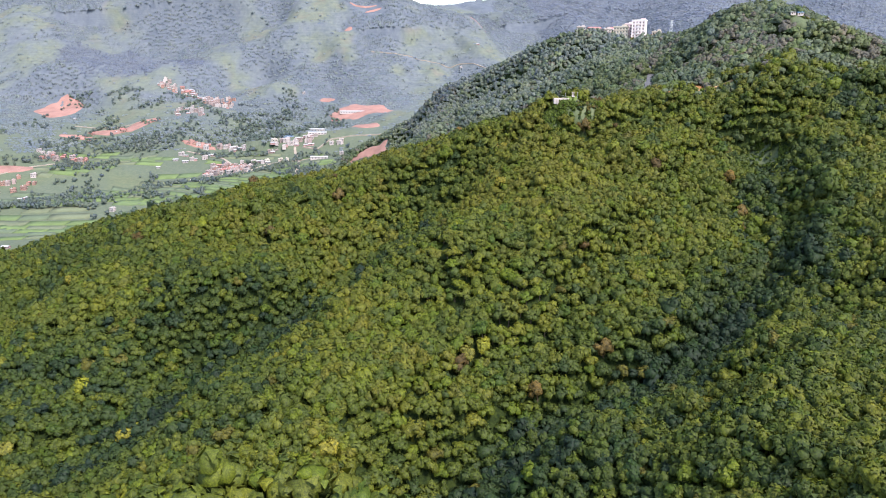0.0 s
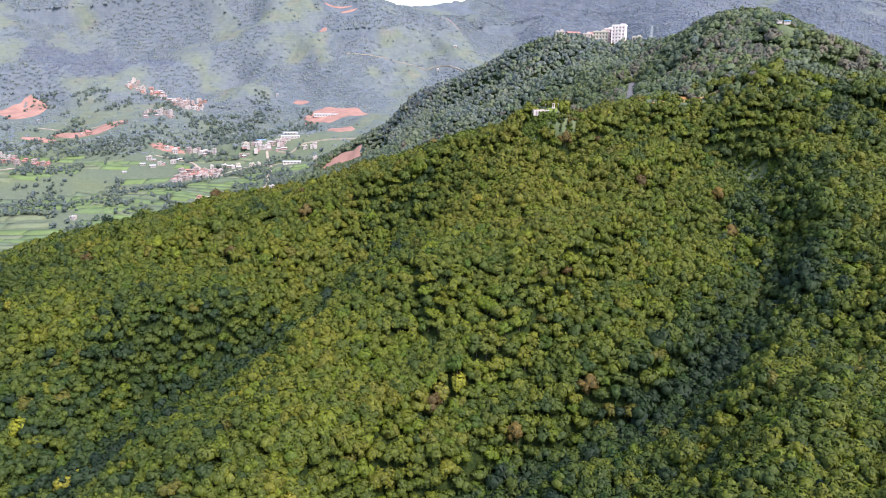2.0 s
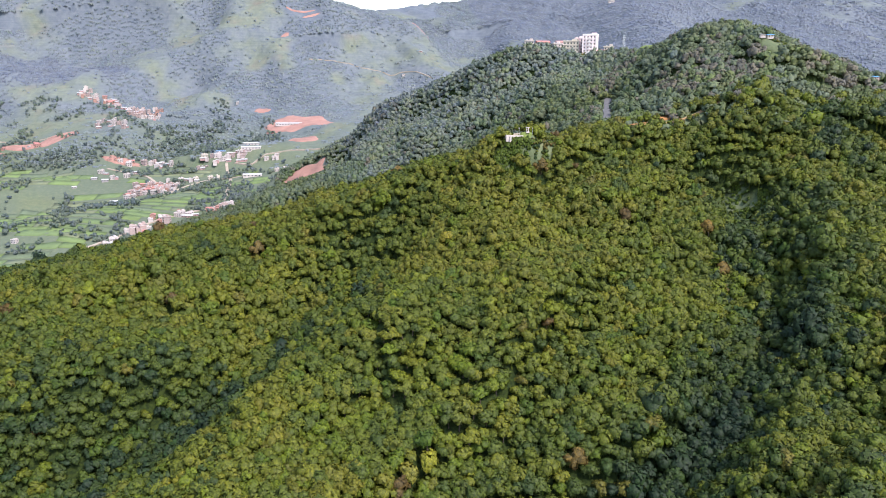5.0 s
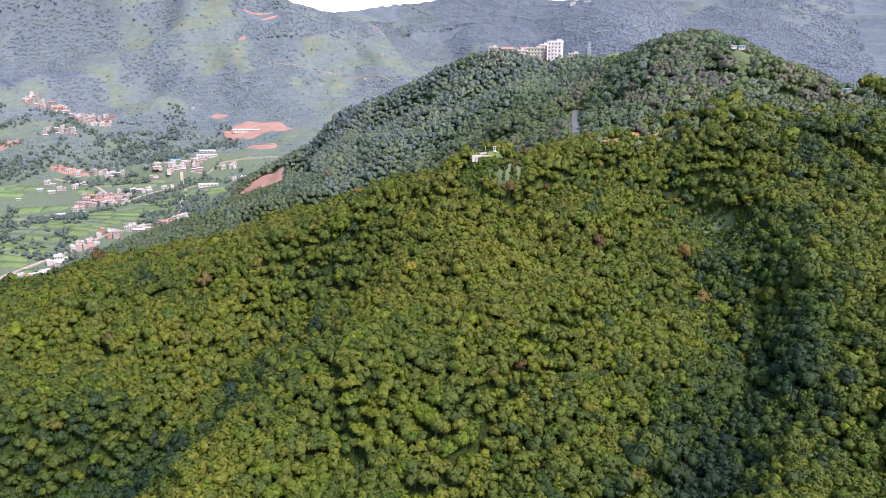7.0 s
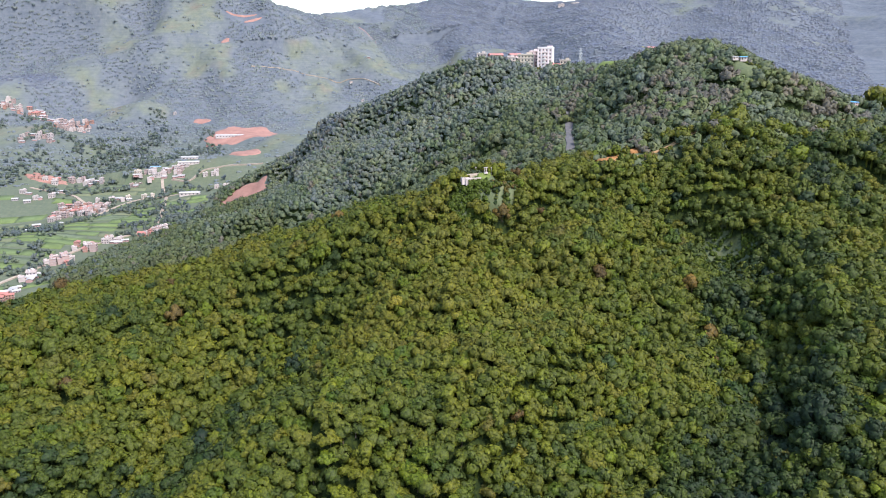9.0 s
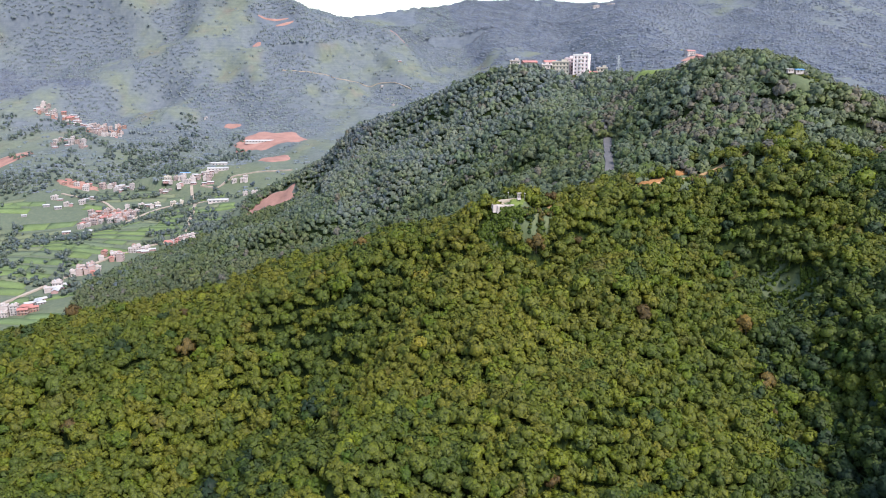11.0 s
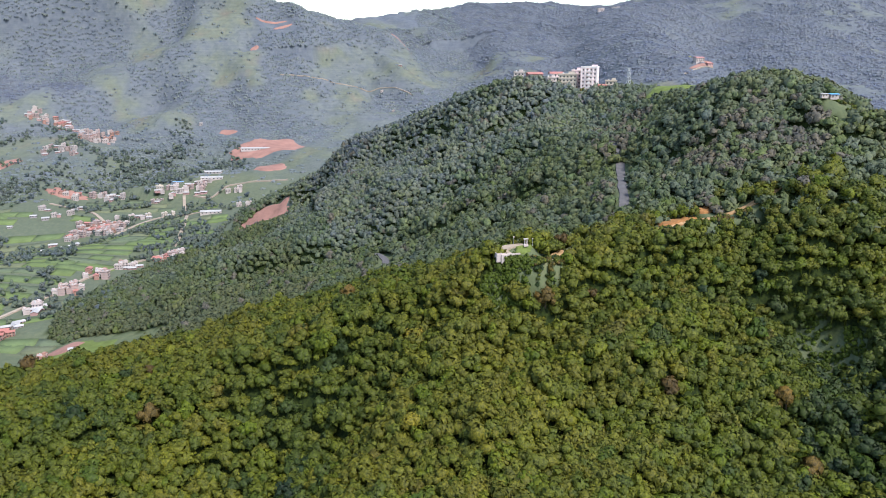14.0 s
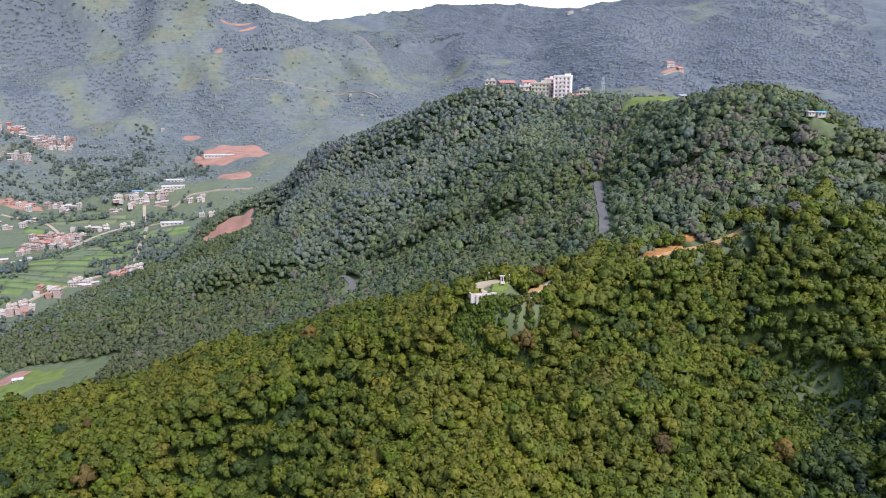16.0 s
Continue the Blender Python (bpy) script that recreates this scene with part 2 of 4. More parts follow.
BACK_FLANKS = [
    (8, [(150, 700, 170), (107, 719, 149), (60, 727, 127), (38, 750, 125)]),
    (8, [(0, 745, 102), (-24, 712, 85)]),
    (8, [(-62, 727, 69), (-102, 746, 59)]),
    (10, [(138, 790, 199), (86, 770, 150), (14, 810, 112), (-28, 780, 86), (-90, 800, 52)]),
]
FLOORS = [
    (15, [(-230, 320, 30), (-260, 260, 8), (-320, 330, 5)]),
    (20, [(-161, 800, 12), (-190, 740, 6), (-235, 690, 0), (-262, 625, 1)]),
    (30, [(-700, 600, -14), (-450, 700, -6), (-300, 740, 0), (-230, 850, 5), (-200, 960, 10), (-160, 1080, 30)]),
    (30, [(-800, 850, -16), (-437, 1000, -12), (-330, 1050, 8), (-250, 1120, 22)]),
    (25, [(-350, 560, -2), (-420, 450, -8), (-440, 300, -12), (-400, 100, -20), (-300, -100, -30)]),
    (40, [(-100, 100, -5), (0, 60, -10), (100, -150, 10), (-150, -400, -30)]),
    (30, [(300, 60, 150), (450, 200, 190), (500, 450, 190)]),
]
SPINES = NEAR_RIDGE + MIDDLE_SPUR + MIDDLE_FLANKS + GULLIES + RIGHT_SPURS + BACK_RIDGE + BACK_SPURS + BACK_FLANKS + FLOORS
WEST_FOOT = [
    (30, [(-348, 1192, 26), (-362, 1241, 38), (-275, 1264, 52), (-150, 1260, 70)]),
    (30, [(-554, 1126, 20), (-620, 1230, 40), (-755, 1405, 85)]),
    (30, [(-456, 1315, 84), (-490, 1450, 105), (-411, 1548, 125)]),
    (40, [(-1000, 1300, 40), (-1100, 1000, -20), (-1500, 600, -30)]),
    (30, [(-575, 1629, 185), (-410, 1786, 268), (-420, 1950, 395)]),
    (25, [(-800, 1560, 190), (-950, 1750, 290), (-900, 2000, 420)]),
]
WEST_MOUNTAIN = [
    (35, [(-1900, 2000, 250), (-1200, 2000, 325), (-1060, 2000, 345), (-900, 2000, 425), (-520, 1960, 470), (-300, 1880, 425), (-170, 1850, 357), (-50, 1850, 330), (18, 1830, 303)]),
    (25, [(18, 1830, 303), (56, 1760, 248), (118, 1650, 190), (158, 1560, 140), (150, 1400, 95)]),
    (25, [(-170, 1850, 357), (-200, 1700, 252), (-150, 1560, 165), (-120, 1450, 120)]),
    (25, [(-50, 1850, 330), (19, 1743, 222), (20, 1560, 130)]),
    (25, [(-300, 1800, 330), (-290, 1650, 205), (-260, 1450, 100)]),
    (30, [(-100, 1330, 95), (0, 1300, 92), (90, 1250, 85), (220, 1150, 90)]),
]
EAST_FOOT = [
    (40, [(60, 1100, 70), (250, 1000, 110), (420, 850, 120), (520, 700, 130)]),
    (40, [(17, 2450, 340), (100, 2350, 372), (169, 2400, 388), (394, 2400, 410), (560, 2400, 410), (697, 2400, 391), (850, 2400, 425), (1200, 2300, 520), (1800, 2300, 560)]),
    (30, [(165, 2000, 312), (140, 1950, 275), (200, 1750, 190)]),
    (30, [(394, 2400, 410), (374, 1929, 305), (330, 1600, 200)]),
    (30, [(850, 2400, 425), (690, 1980, 375), (586, 1705, 300), (520, 1265, 226), (480, 1100, 165)]),
    (30, [(700, 1650, 250), (640, 1400, 180)]),
]
EAST_MOUNTAIN = [
    (30, [(1200, 2300, 520), (935, 1599, 272), (820, 1250, 170)]),
    (30, [(1800, 2000, 480), (1072, 1516, 235), (1000, 1100, 160), (800, 700, 140)]),
    (60, [(-2600, 2600, 150), (0, 3300, 250), (2600, 2900, 400)]),
    (60, [(2500, 1000, 400), (1500, 300, 250), (1200, -400, 150)]),
    (60, [(-2600, 1000, -20), (-2000, 0, -30), (-800, -400, -30)]),
]
SPINES_FAR = WEST_FOOT + WEST_MOUNTAIN + EAST_FOOT + EAST_MOUNTAIN


def spine_height(x, y):
    """The smooth height of the land: a blend of the spines, the near ones strongest."""
    top, weight = np.zeros_like(x), np.zeros_like(x)
    for soft, line in SPINES + SPINES_FAR:
        best, height = np.full_like(x, 1e12), np.zeros_like(x)
        for (ax, ay, az), (bx, by, bz) in zip(line, line[1:]):
            dx, dy = bx - ax, by - ay
            s = np.clip(((x - ax) * dx + (y - ay) * dy) / (dx * dx + dy * dy), 0, 1)
            d = (x - ax - s * dx) ** 2 + (y - ay - s * dy) ** 2
            near = d < best
            best, height = np.where(near, d, best), np.where(near, az + s * (bz - az), height)
        w = 1 / (best + soft * soft) ** 1.5
        top, weight = top + w * height, weight + w
    return top / weight



def cells(ix, iy):
    """A fixed random value for each whole-number cell."""
    h = (ix.astype(np.int64) * 374761393 + iy.astype(np.int64) * 668265263 + 1442695) & 0xFFFFFFFF
    h = ((h ^ (h >> 13)) * 1274126177) & 0xFFFFFFFF
    return ((h ^ (h >> 16)) & 0xFFFF) / 65535.0


def lumps(x, y, size):
    """Smooth noise from 0 to 1 with features of that size in metres."""
    u, v = x / size, y / size
    i, j = np.floor(u), np.floor(v)
    f, g = u - i, v - j
    f, g = f * f * (3 - 2 * f), g * g * (3 - 2 * g)
    a = cells(i, j) * (1 - f) + cells(i + 1, j) * f
    b = cells(i, j + 1) * (1 - f) + cells(i + 1, j + 1) * f
    return a * (1 - g) + b * g


def smooth(a, b, v):
    s = np.clip((v - a) / (b - a), 0, 1)
    return s * s * (3 - 2 * s)


def line_distance(line, x, y):
    """Distance to a plan line, and how far along it the nearest place lies."""
    best, along, run = np.full_like(x, 1e12), np.zeros_like(x), 0.0
    for (ax, ay), (bx, by) in zip(line, line[1:]):
        dx, dy = bx - ax, by - ay
        s = np.clip(((x - ax) * dx + (y - ay) * dy) / (dx * dx + dy * dy), 0, 1)
        d = (x - ax - s * dx) ** 2 + (y - ay - s * dy) ** 2
        near = d < best
        length = math.hypot(dx, dy)
        best, along = np.where(near, d, best), np.where(near, run + s * length, along)
        run += length
    return np.sqrt(best), along


def bend(points, step=3.0):
    """A smooth plan line through the points."""
    out = []
    p = [points[0], *points, points[-1]]
    for a, b, c, d in zip(p, p[1:], p[2:], p[3:]):
        n = max(2, int(math.dist(b, c) / step))
        for k in range(n):
            s = k / n
            out.append(tuple(0.5 * (2 * b[i] + (c[i] - a[i]) * s + (2 * a[i] - 5 * b[i] + 4 * c[i] - d[i]) * s * s + (3 * b[i] - a[i] - 3 * c[i] + d[i]) * s ** 3) for i in (0, 1)))
    return out + [points[-1]]


# Roads in plan: width, material, line.
ROADS = {
    "asphalt_road": (4.2, M_ASPHALT, bend([(130, 470), (136.5, 486), (141, 502), (147, 520), (153, 540), (158, 558), (164, 600), (176, 660), (184, 715), (190, 750)])),
    "lookout_road": (3.8, M_CONCRETE, bend([(126, 450), (112, 441), (99, 431), (91, 421), (84, 411), (76, 405.5), (68, 405), (64.5, 409.5), (68, 414), (74, 416)])),
    "dirt_track": (3.2, M_TRACK, bend([(110, 424), (121, 427), (131, 430), (146, 434.5), (160, 437.5), (172, 439), (184, 442), (200, 446), (225, 440), (248, 445), (265, 446), (290, 452), (320, 455)])),
    "wood_road": (4.4, M_ASPHALT, bend([(18, 545), (22, 560), (23, 573), (26, 588), (20, 604)])),
    "bend_road": (4.8, M_CONCRETE, bend([(-52, 796), (-40, 790), (-28, 780), (-18, 784), (-8, 798)])),
}
ROAD_LINES = [(width, line) for width, _, line in ROADS.values()]


# Levelled places: plan, radius, level.
PADS = [(71, 411, 9, 145.6), (234, 654, 24, 196.6)]


def shaped(x, y):
    """The spines with the levelled places."""
    z = spine_height(x, y)
    for cx, cy, r, level in PADS:
        k = 1 - smooth(r * 0.6, r * 1.5, np.hypot(x - cx, y - cy))
        z = z * (1 - k) + level * k
    return z


def land_height(x, y):
    """Ground height in metres: the spines, gullies worn into the far slopes, and benches cut for the roads."""
    x, y = np.asarray(x, float), np.asarray(y, float)
    z = shaped(x, y)
    far = smooth(1000, 1350, y + 0.35 * np.abs(x)) * smooth(40, 130, z)
    worn = np.abs(lumps(x + 0.75 * y, y * 0.45, 110) - 0.5) * 2 + 0.5 * np.abs(lumps(x + 0.6 * y + 300, y * 0.45, 48) - 0.5) * 2
    z = z + far * (13 * (worn - 0.75) + 12 * (lumps(x + 0.4 * y, y * 0.35, 42) - 0.5) + 6 * (lumps(x - 0.3 * y, y * 0.4, 22) - 0.5))
    z = z + (1 - far) * smooth(8, 30, z) * (3.0 * (lumps(x, y, 34) - 0.5) + 1.2 * (lumps(x, y, 11) - 0.5))
    for width, line in ROAD_LINES:
        box = (x > min(p[0] for p in line) - 15) & (x < max(p[0] for p in line) + 15) & (y > min(p[1] for p in line) - 15) & (y < max(p[1] for p in line) + 15)
        if not box.any():
            continue
        d, along = line_distance(line, x[box], y[box])
        px, py = np.array([p[0] for p in line]), np.array([p[1] for p in line])
        run = np.concatenate([[0], np.cumsum(np.hypot(np.diff(px), np.diff(py)))])
        level = np.interp(along, run, bench(px, py))
        k = 1 - smooth(width * 0.6, width * 0.6 + 6, d)
        z[box] = z[box] * (1 - k) + (level - 0.35) * k
    return z


def bench(px, py):
    """Road level along its line, evened out."""
    z = shaped(px, py)
    pad = np.pad(z, 4, mode="edge")
    return np.convolve(pad, np.ones(9) / 9, mode="valid")


def ground_at(x, y):
    return float(land_height(np.array([x]), np.array([y]))[0])


# Villages.
# Clusters: plan, half-widths, number, turn, kinds to choose from.
FOOT_VILLAGE = [
    (-284, 726, 15, 8, 11, 12, (1, 0, 4, 2)), (-279, 752, 9, 8, 4, 30, (6, 3)), (-277, 792, 7, 10, 7, 20, (1, 0, 3)), (-268, 835, 11, 9, 10, 25, (1, 0, 4)), (-256, 876, 10, 9, 9, 15, (0, 1, 4)), (-236, 906, 12, 6, 8, 12, (3, 7, 0)), (-200, 929, 15, 7, 10, 8, (0, 1, 4)),
]
MIDDLE_VILLAGE = [
    (-250, 1196, 40, 14, 32, 5, (0, 1, 3, 0, 5)), (-360, 1212, 24, 12, 10, -8, (2, 0, 3, 1)), (-411, 1200, 22, 8, 6, 12, (4, 7, 0)),
    (-326, 1078, 32, 22, 44, -12, (1, 1, 0, 4, 7)), (-275, 1122, 42, 8, 10, 18, (0, 3, 6, 5)), (-175, 1172, 20, 5, 4, 3, (0, 3)),
    (-152, 1126, 9, 6, 3, 0, (0, 5)), 
]
UPPER_VILLAGE = [
    (-545, 1497, 34, 14, 28, 8, (0, 1, 3, 4)), (-490, 1474, 30, 14, 20, 8, (0, 1, 3)), (-442, 1430, 26, 18, 28, 10, (0, 1, 7, 3)), (-466, 1342, 26, 18, 14, -6, (2, 0, 1, 3)),
]
WEST_VILLAGE = [
    (-600, 1128, 34, 14, 14, -5, (4, 4, 1, 4)), (-642, 1150, 10, 8, 3, 0, (0, 2)), (-640, 1010, 50, 30, 26, 14, (1, 4, 0, 7)), (-582, 972, 8, 5, 2, 0, (3,)),
    (-355, 1030, 24, 14, 5, 9, (3, 6)), (-600, 1290, 30, 6, 4, 0, (4, 6)), (-390, 1140, 34, 26, 9, 5, (3, 6, 0)), (-203, 644, 7, 4, 2, 15, (7,)),
]
CLUSTERS = FOOT_VILLAGE + MIDDLE_VILLAGE + UPPER_VILLAGE + WEST_VILLAGE
# Bare red cuts: plan, half-widths, turn.
CUTS = [(-150, 1348, 64, 42, 8), (-132, 1240, 26, 28, 0), (-104, 963, 34, 19, -4), (-755, 1418, 40, 52, 0), (-600, 1296, 46, 12, -5), (-545, 1300, 34, 22, 0), (-411, 1204, 30, 12, 0), (-218, 1713, 9, 9, 0), (-165, 1772, 20, 4, 8), (-190, 1792, 34, 3, -4),
        (-660, 1060, 50, 14, 10), (-640, 1260, 34, 14, 0), (-197, 655, 13, 8, 20), (-235, 1470, 16, 9, 0), (522, 1256, 15, 4, 10), (548, 1278, 9, 5, 0), (90, 1850, 26, 8, 0), (120, 1250, 20, 8, 0)]

# Where the woods stand.
CLEARINGS = [(69, 411.5, 8.5), (176, 378, 9), (171, 388, 7), (204, 772, 26), (228, 762, 20), (150, 800, 14), (232, 481, 8), (229, 473, 6), (248, 474, 7), (249, 466, 5), (286, 463, 8), (225, 664, 20), (245, 655, 18), (232, 636, 16), (212, 640, 12), (240, 505, 7), (-205, 640, 20), (61, 398, 5), (66, 402, 4), (140, 437, 4), (133, 434, 4), (157, 445, 4)]

# Trees that stand out by their colour: plan and leaf.
ACCENTS = [(15, 262, "yellow"), (9, 259, "yellow"), (-152, 274, "yellow"), (-123, 261, "yellow"), (-127, 256, "yellow"), (-39, 216, "yellow"), (-166, 242, "yellow"), (33, 397, "yellow"), (30, 361, "yellow"), (-182, 334, "yellow"),
           (63, 261, "rust"), (36, 248, "rust"), (9, 428, "rust"), (147, 360, "rust"), (78, 397, "rust"), (-60, 402, "rust"), (146, 344, "rust")]


def wooded(x, y, z, own=True):
    ok = ((z > 9 + 18 * smooth(850, 930, y)) | ((y < 470) & (x > -330 + 0.1 * y))) & (y < 1040) & (x > -420) & (y > -60) & (x < 420)
    foot = np.interp(y, [600, 640, 680, 726, 792, 835, 876, 930, 960], [-178, -184, -200, -240, -250, -242, -230, -178, -140])
    ok |= (x > foot) & (x < -60) & (y > 600) & (y < 930)
    ok &= (x > foot) | (y < 640)
    ok &= ~((x < -125) & (y > 570) & (y < 662 + 0.36 * (-150 - x)))
    ok &= ((x + 103) / 32) ** 2 + ((y - 960) / 21) ** 2 > 1
    for cx, cy, r in CLEARINGS:
        ok &= np.hypot(x - cx, y - cy) > r
    for width, line in ROAD_LINES:
        d, _ = line_distance(line, x, y)
        gap = np.where(y > 548, 0.0, 2.8) if width == 4.2 else np.full_like(x, 4.0 if width == 4.4 else 2.0)
        if width == 3.8:
            gap = np.where(x > 98, 0.0, 2.4)
        if width == 3.2:
            gap = np.where(((x > 172) & (x < 246)) | (x < 126), -0.6, 2.0)
        ok &= d > width / 2 + gap
        if width in (3.2, 4.4, 3.8):
            for ahead in ((2.4, 4.6, 6.8) if width == 3.2 else (2.6, 4.8)):
                d, _ = line_distance(line, x, y + ahead)
                ok &= (d > 2.4) | ((width == 3.8) & (x > 94)) | ((width == 3.2) & ((x > 172) | (x < 126)))
    for ax, ay, _ in ACCENTS if own else ():
        ok &= np.hypot(x - ax, y - ay) > 2.8
    return ok


def grove(x, y):
    """How wooded the far slopes are, from 0 to 1: most in the hollows, on the eastern mountain and in one large pine wood."""
    hollow = np.abs(lumps(x + 0.75 * y, y * 0.45, 110) - 0.5) * 2
    patch = 0.5 * lumps(x + 40, y, 120) + 0.25 * lumps(x, y, 34) + 0.25 * (1 - hollow)
    pines = 1 - smooth(0.7, 1.1, np.hypot((x + 690) / 150, (y - 1610) / 95))
    for cx, cy, rx, ry in ((-395, 1840, 40, 90), (170, 1930, 110, 70), (330, 1920, 90, 90)):
        pines = np.maximum(pines, 1 - smooth(0.6, 1.1, np.hypot((x - cx) / rx, (y - cy) / ry) + 0.5 * (lumps(x, y, 28) - 0.5)))
    east = smooth(100, 300, x)
    return np.clip(smooth(0.45, 0.6, patch + 0.2 * east) + pines, 0, 1)


def raw(name, verts, faces, material, kind="", label="", smooth_faces=False, tint=None, layer="tint"):
    """One mesh object from arrays; faces is an array of equal-sided faces, or a list of such arrays."""
    faces = faces if isinstance(faces, list) else [faces]
    me = bpy.data.meshes.new(name)
    me.vertices.add(len(verts))
    me.vertices.foreach_set("co", np.asarray(verts, np.float32).ravel())
    sizes = np.concatenate([np.full(len(f), f.shape[1]) for f in faces]).astype(np.int32)
    me.loops.add(int(sizes.sum()))
    me.loops.foreach_set("vertex_index", np.concatenate([f.ravel() for f in faces]).astype(np.int32))
    me.polygons.add(len(sizes))
    me.polygons.foreach_set("loop_start", np.concatenate([[0], np.cumsum(sizes)[:-1]]).astype(np.int32))
    me.polygons.foreach_set("use_smooth", np.full(len(sizes), smooth_faces))
    if tint is not None:
        me.attributes.new(layer, "FLOAT", "POINT").data.foreach_set("value", np.asarray(tint, np.float32))
    me.update(calc_edges=True)
    me.materials.append(material)
    ob = new(name, me)
    return tagged(ob, label, kind=kind)


def grid_steps(*runs):
    return np.unique(np.concatenate([np.arange(a, b, s) for a, b, s in runs]))


gx = grid_steps((-3600, -1500, 90), (-1500, -420, 13), (-420, -240, 7), (-240, 300, 4), (300, 420, 8), (420, 1500, 16), (1500, 3700, 100))
gy = grid_steps((-1200, -100, 80), (-100, 100, 12), (100, 500, 4), (500, 800, 6), (800, 1900, 9), (1900, 2500, 16), (2500, 4400, 90))
X, Y = np.meshgrid(gx, gy)
Z = land_height(X.ravel(), Y.ravel())
nx, ny = len(gx), len(gy)
corner = (np.arange(ny - 1)[:, None] * nx + np.arange(nx - 1)[None, :]).ravel()
quads = np.stack([corner, corner + 1, corner + nx + 1, corner + nx], 1)
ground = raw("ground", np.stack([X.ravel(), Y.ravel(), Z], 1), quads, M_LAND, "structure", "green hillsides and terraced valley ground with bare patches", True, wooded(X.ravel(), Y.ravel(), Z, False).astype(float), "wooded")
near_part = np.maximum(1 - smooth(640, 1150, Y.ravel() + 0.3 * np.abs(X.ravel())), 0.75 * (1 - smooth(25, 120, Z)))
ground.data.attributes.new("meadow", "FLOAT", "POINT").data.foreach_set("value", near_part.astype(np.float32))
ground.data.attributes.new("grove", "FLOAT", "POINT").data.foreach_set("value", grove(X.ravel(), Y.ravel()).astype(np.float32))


def ribbon(name, width, line, material, lift=0.12, label=""):
    """A road surface with thickness that follows its bench."""
    px, py = np.array([p[0] for p in line]), np.array([p[1] for p in line])
    z = bench(px, py) + lift
    tx, ty = np.gradient(px), np.gradient(py)
    n = np.hypot(tx, ty)
    ox, oy = -ty / n * width / 2, tx / n * width / 2
    wob = 0.35 * (np.array([lumps(np.array([a]), np.array([b]), 6.0)[0] for a, b in zip(px, py)]) - 0.5)
    ox, oy = ox * (1 + wob), oy * (1 + wob)
    rows = [np.stack([px + ox * k, py + oy * k, z - drop], 1) for k, drop in ((1.06, 0.8), (1, 0), (0, -0.06), (-1, 0), (-1.06, 0.8))]
    m, v = len(px), np.concatenate(rows)
    i = np.arange(m - 1)
    f = np.concatenate([np.stack([r * m + i, r * m + i + 1, (r + 1) * m + i + 1, (r + 1) * m + i], 1)[:, ::-1] for r in range(4)])
    return raw(name, v, f, material, "structure", label, False)


for name, (width, material, line) in ROADS.items():
    ribbon(name, width, line, material)


# Trees.
def ball(level):
    bm = bmesh.new()
    bmesh.ops.create_icosphere(bm, subdivisions=level, radius=1)
    v = np.array([p.co[:] for p in bm.verts])
    f = np.array([[p.index for p in q.verts] for q in bm.faces])
    bm.free()
    return v, f


def crown_shape(rng, puffs, clumps, size, lift=0.1, level=1):
    """A crown of radius about 1: uneven billows of foliage under many loose leaf clumps. Returns vertices, triangles, shading normals."""
    sv, st = ball(level)
    vs, fs, ns, base = [], [], [], 0
    way = rng.normal(size=(puffs, 3))
    way[:, 2] = np.abs(way[:, 2]) * 0.9 - 0.25
    way /= np.linalg.norm(way, axis=1)[:, None]
    way[0] = (0.1, 0.05, 0.99)
    centre, wide = np.zeros((puffs, 3)), np.zeros(puffs)
    for k, d in enumerate(way):
        if k == 0 and puffs > 1:
            wide[k], centre[k] = rng.uniform(0.56, 0.68), (0, 0, 0.1)
        elif puffs > 1:
            wide[k], centre[k] = rng.uniform(0.3, 0.56), d * rng.uniform(0.48, 0.8)
        else:
            wide[k], centre[k] = rng.uniform(0.58, 0.78), d * 0.36
        m = st[(sv[st].mean(axis=1) @ d > -0.3) & (sv[st].mean(axis=1)[:, 2] > (-0.6 if puffs > 1 else -0.1))]
        kept, m = np.unique(m, return_inverse=True)
        q = sv[kept] * rng.uniform(0.66, 1.24, (len(kept), 1)) * wide[k] * rng.uniform(0.85, 1.15, 3)
        vs.append(centre[k] + q)
        fs.append(m.reshape(-1, 3) + base)
        ns.append(sv[kept] * 0.85 + d * 0.25)
        base += len(kept)
    if clumps:
        own = rng.integers(0, puffs, clumps)
        d = rng.normal(size=(clumps, 3)) + way[own] * 0.9 + (0, 0, 0.3)
        d /= np.linalg.norm(d, axis=1)[:, None]
        c = centre[own] + d * (wide[own] * rng.uniform(0.85, 1.22, clumps))[:, None]
        n = d + rng.normal(size=(clumps, 3)) * 0.36
        n /= np.linalg.norm(n, axis=1)[:, None]
        a = np.cross(n, rng.normal(size=(clumps, 3)))
        a /= np.linalg.norm(a, axis=1)[:, None]
        b = np.cross(n, a)
        s = rng.uniform(0.6, 1.4, (clumps, 1)) * size
        vs.append(np.stack([c + a * s, c + (b * 0.87 - a * 0.5) * s, c - (b * 0.87 + a * 0.5) * s], 1).reshape(-1, 3))
        fs.append(np.arange(clumps * 3).reshape(-1, 3) + base)
        ns.append(np.repeat(d * 0.9 + n * 0.15, 3, axis=0))
    verts, out = np.concatenate(vs), np.concatenate(ns)
    out[:, 2] += lift
    out /= np.linalg.norm(out, axis=1)[:, None]
    verts[:, 2] *= 1.12
    return verts, np.concatenate(fs), out


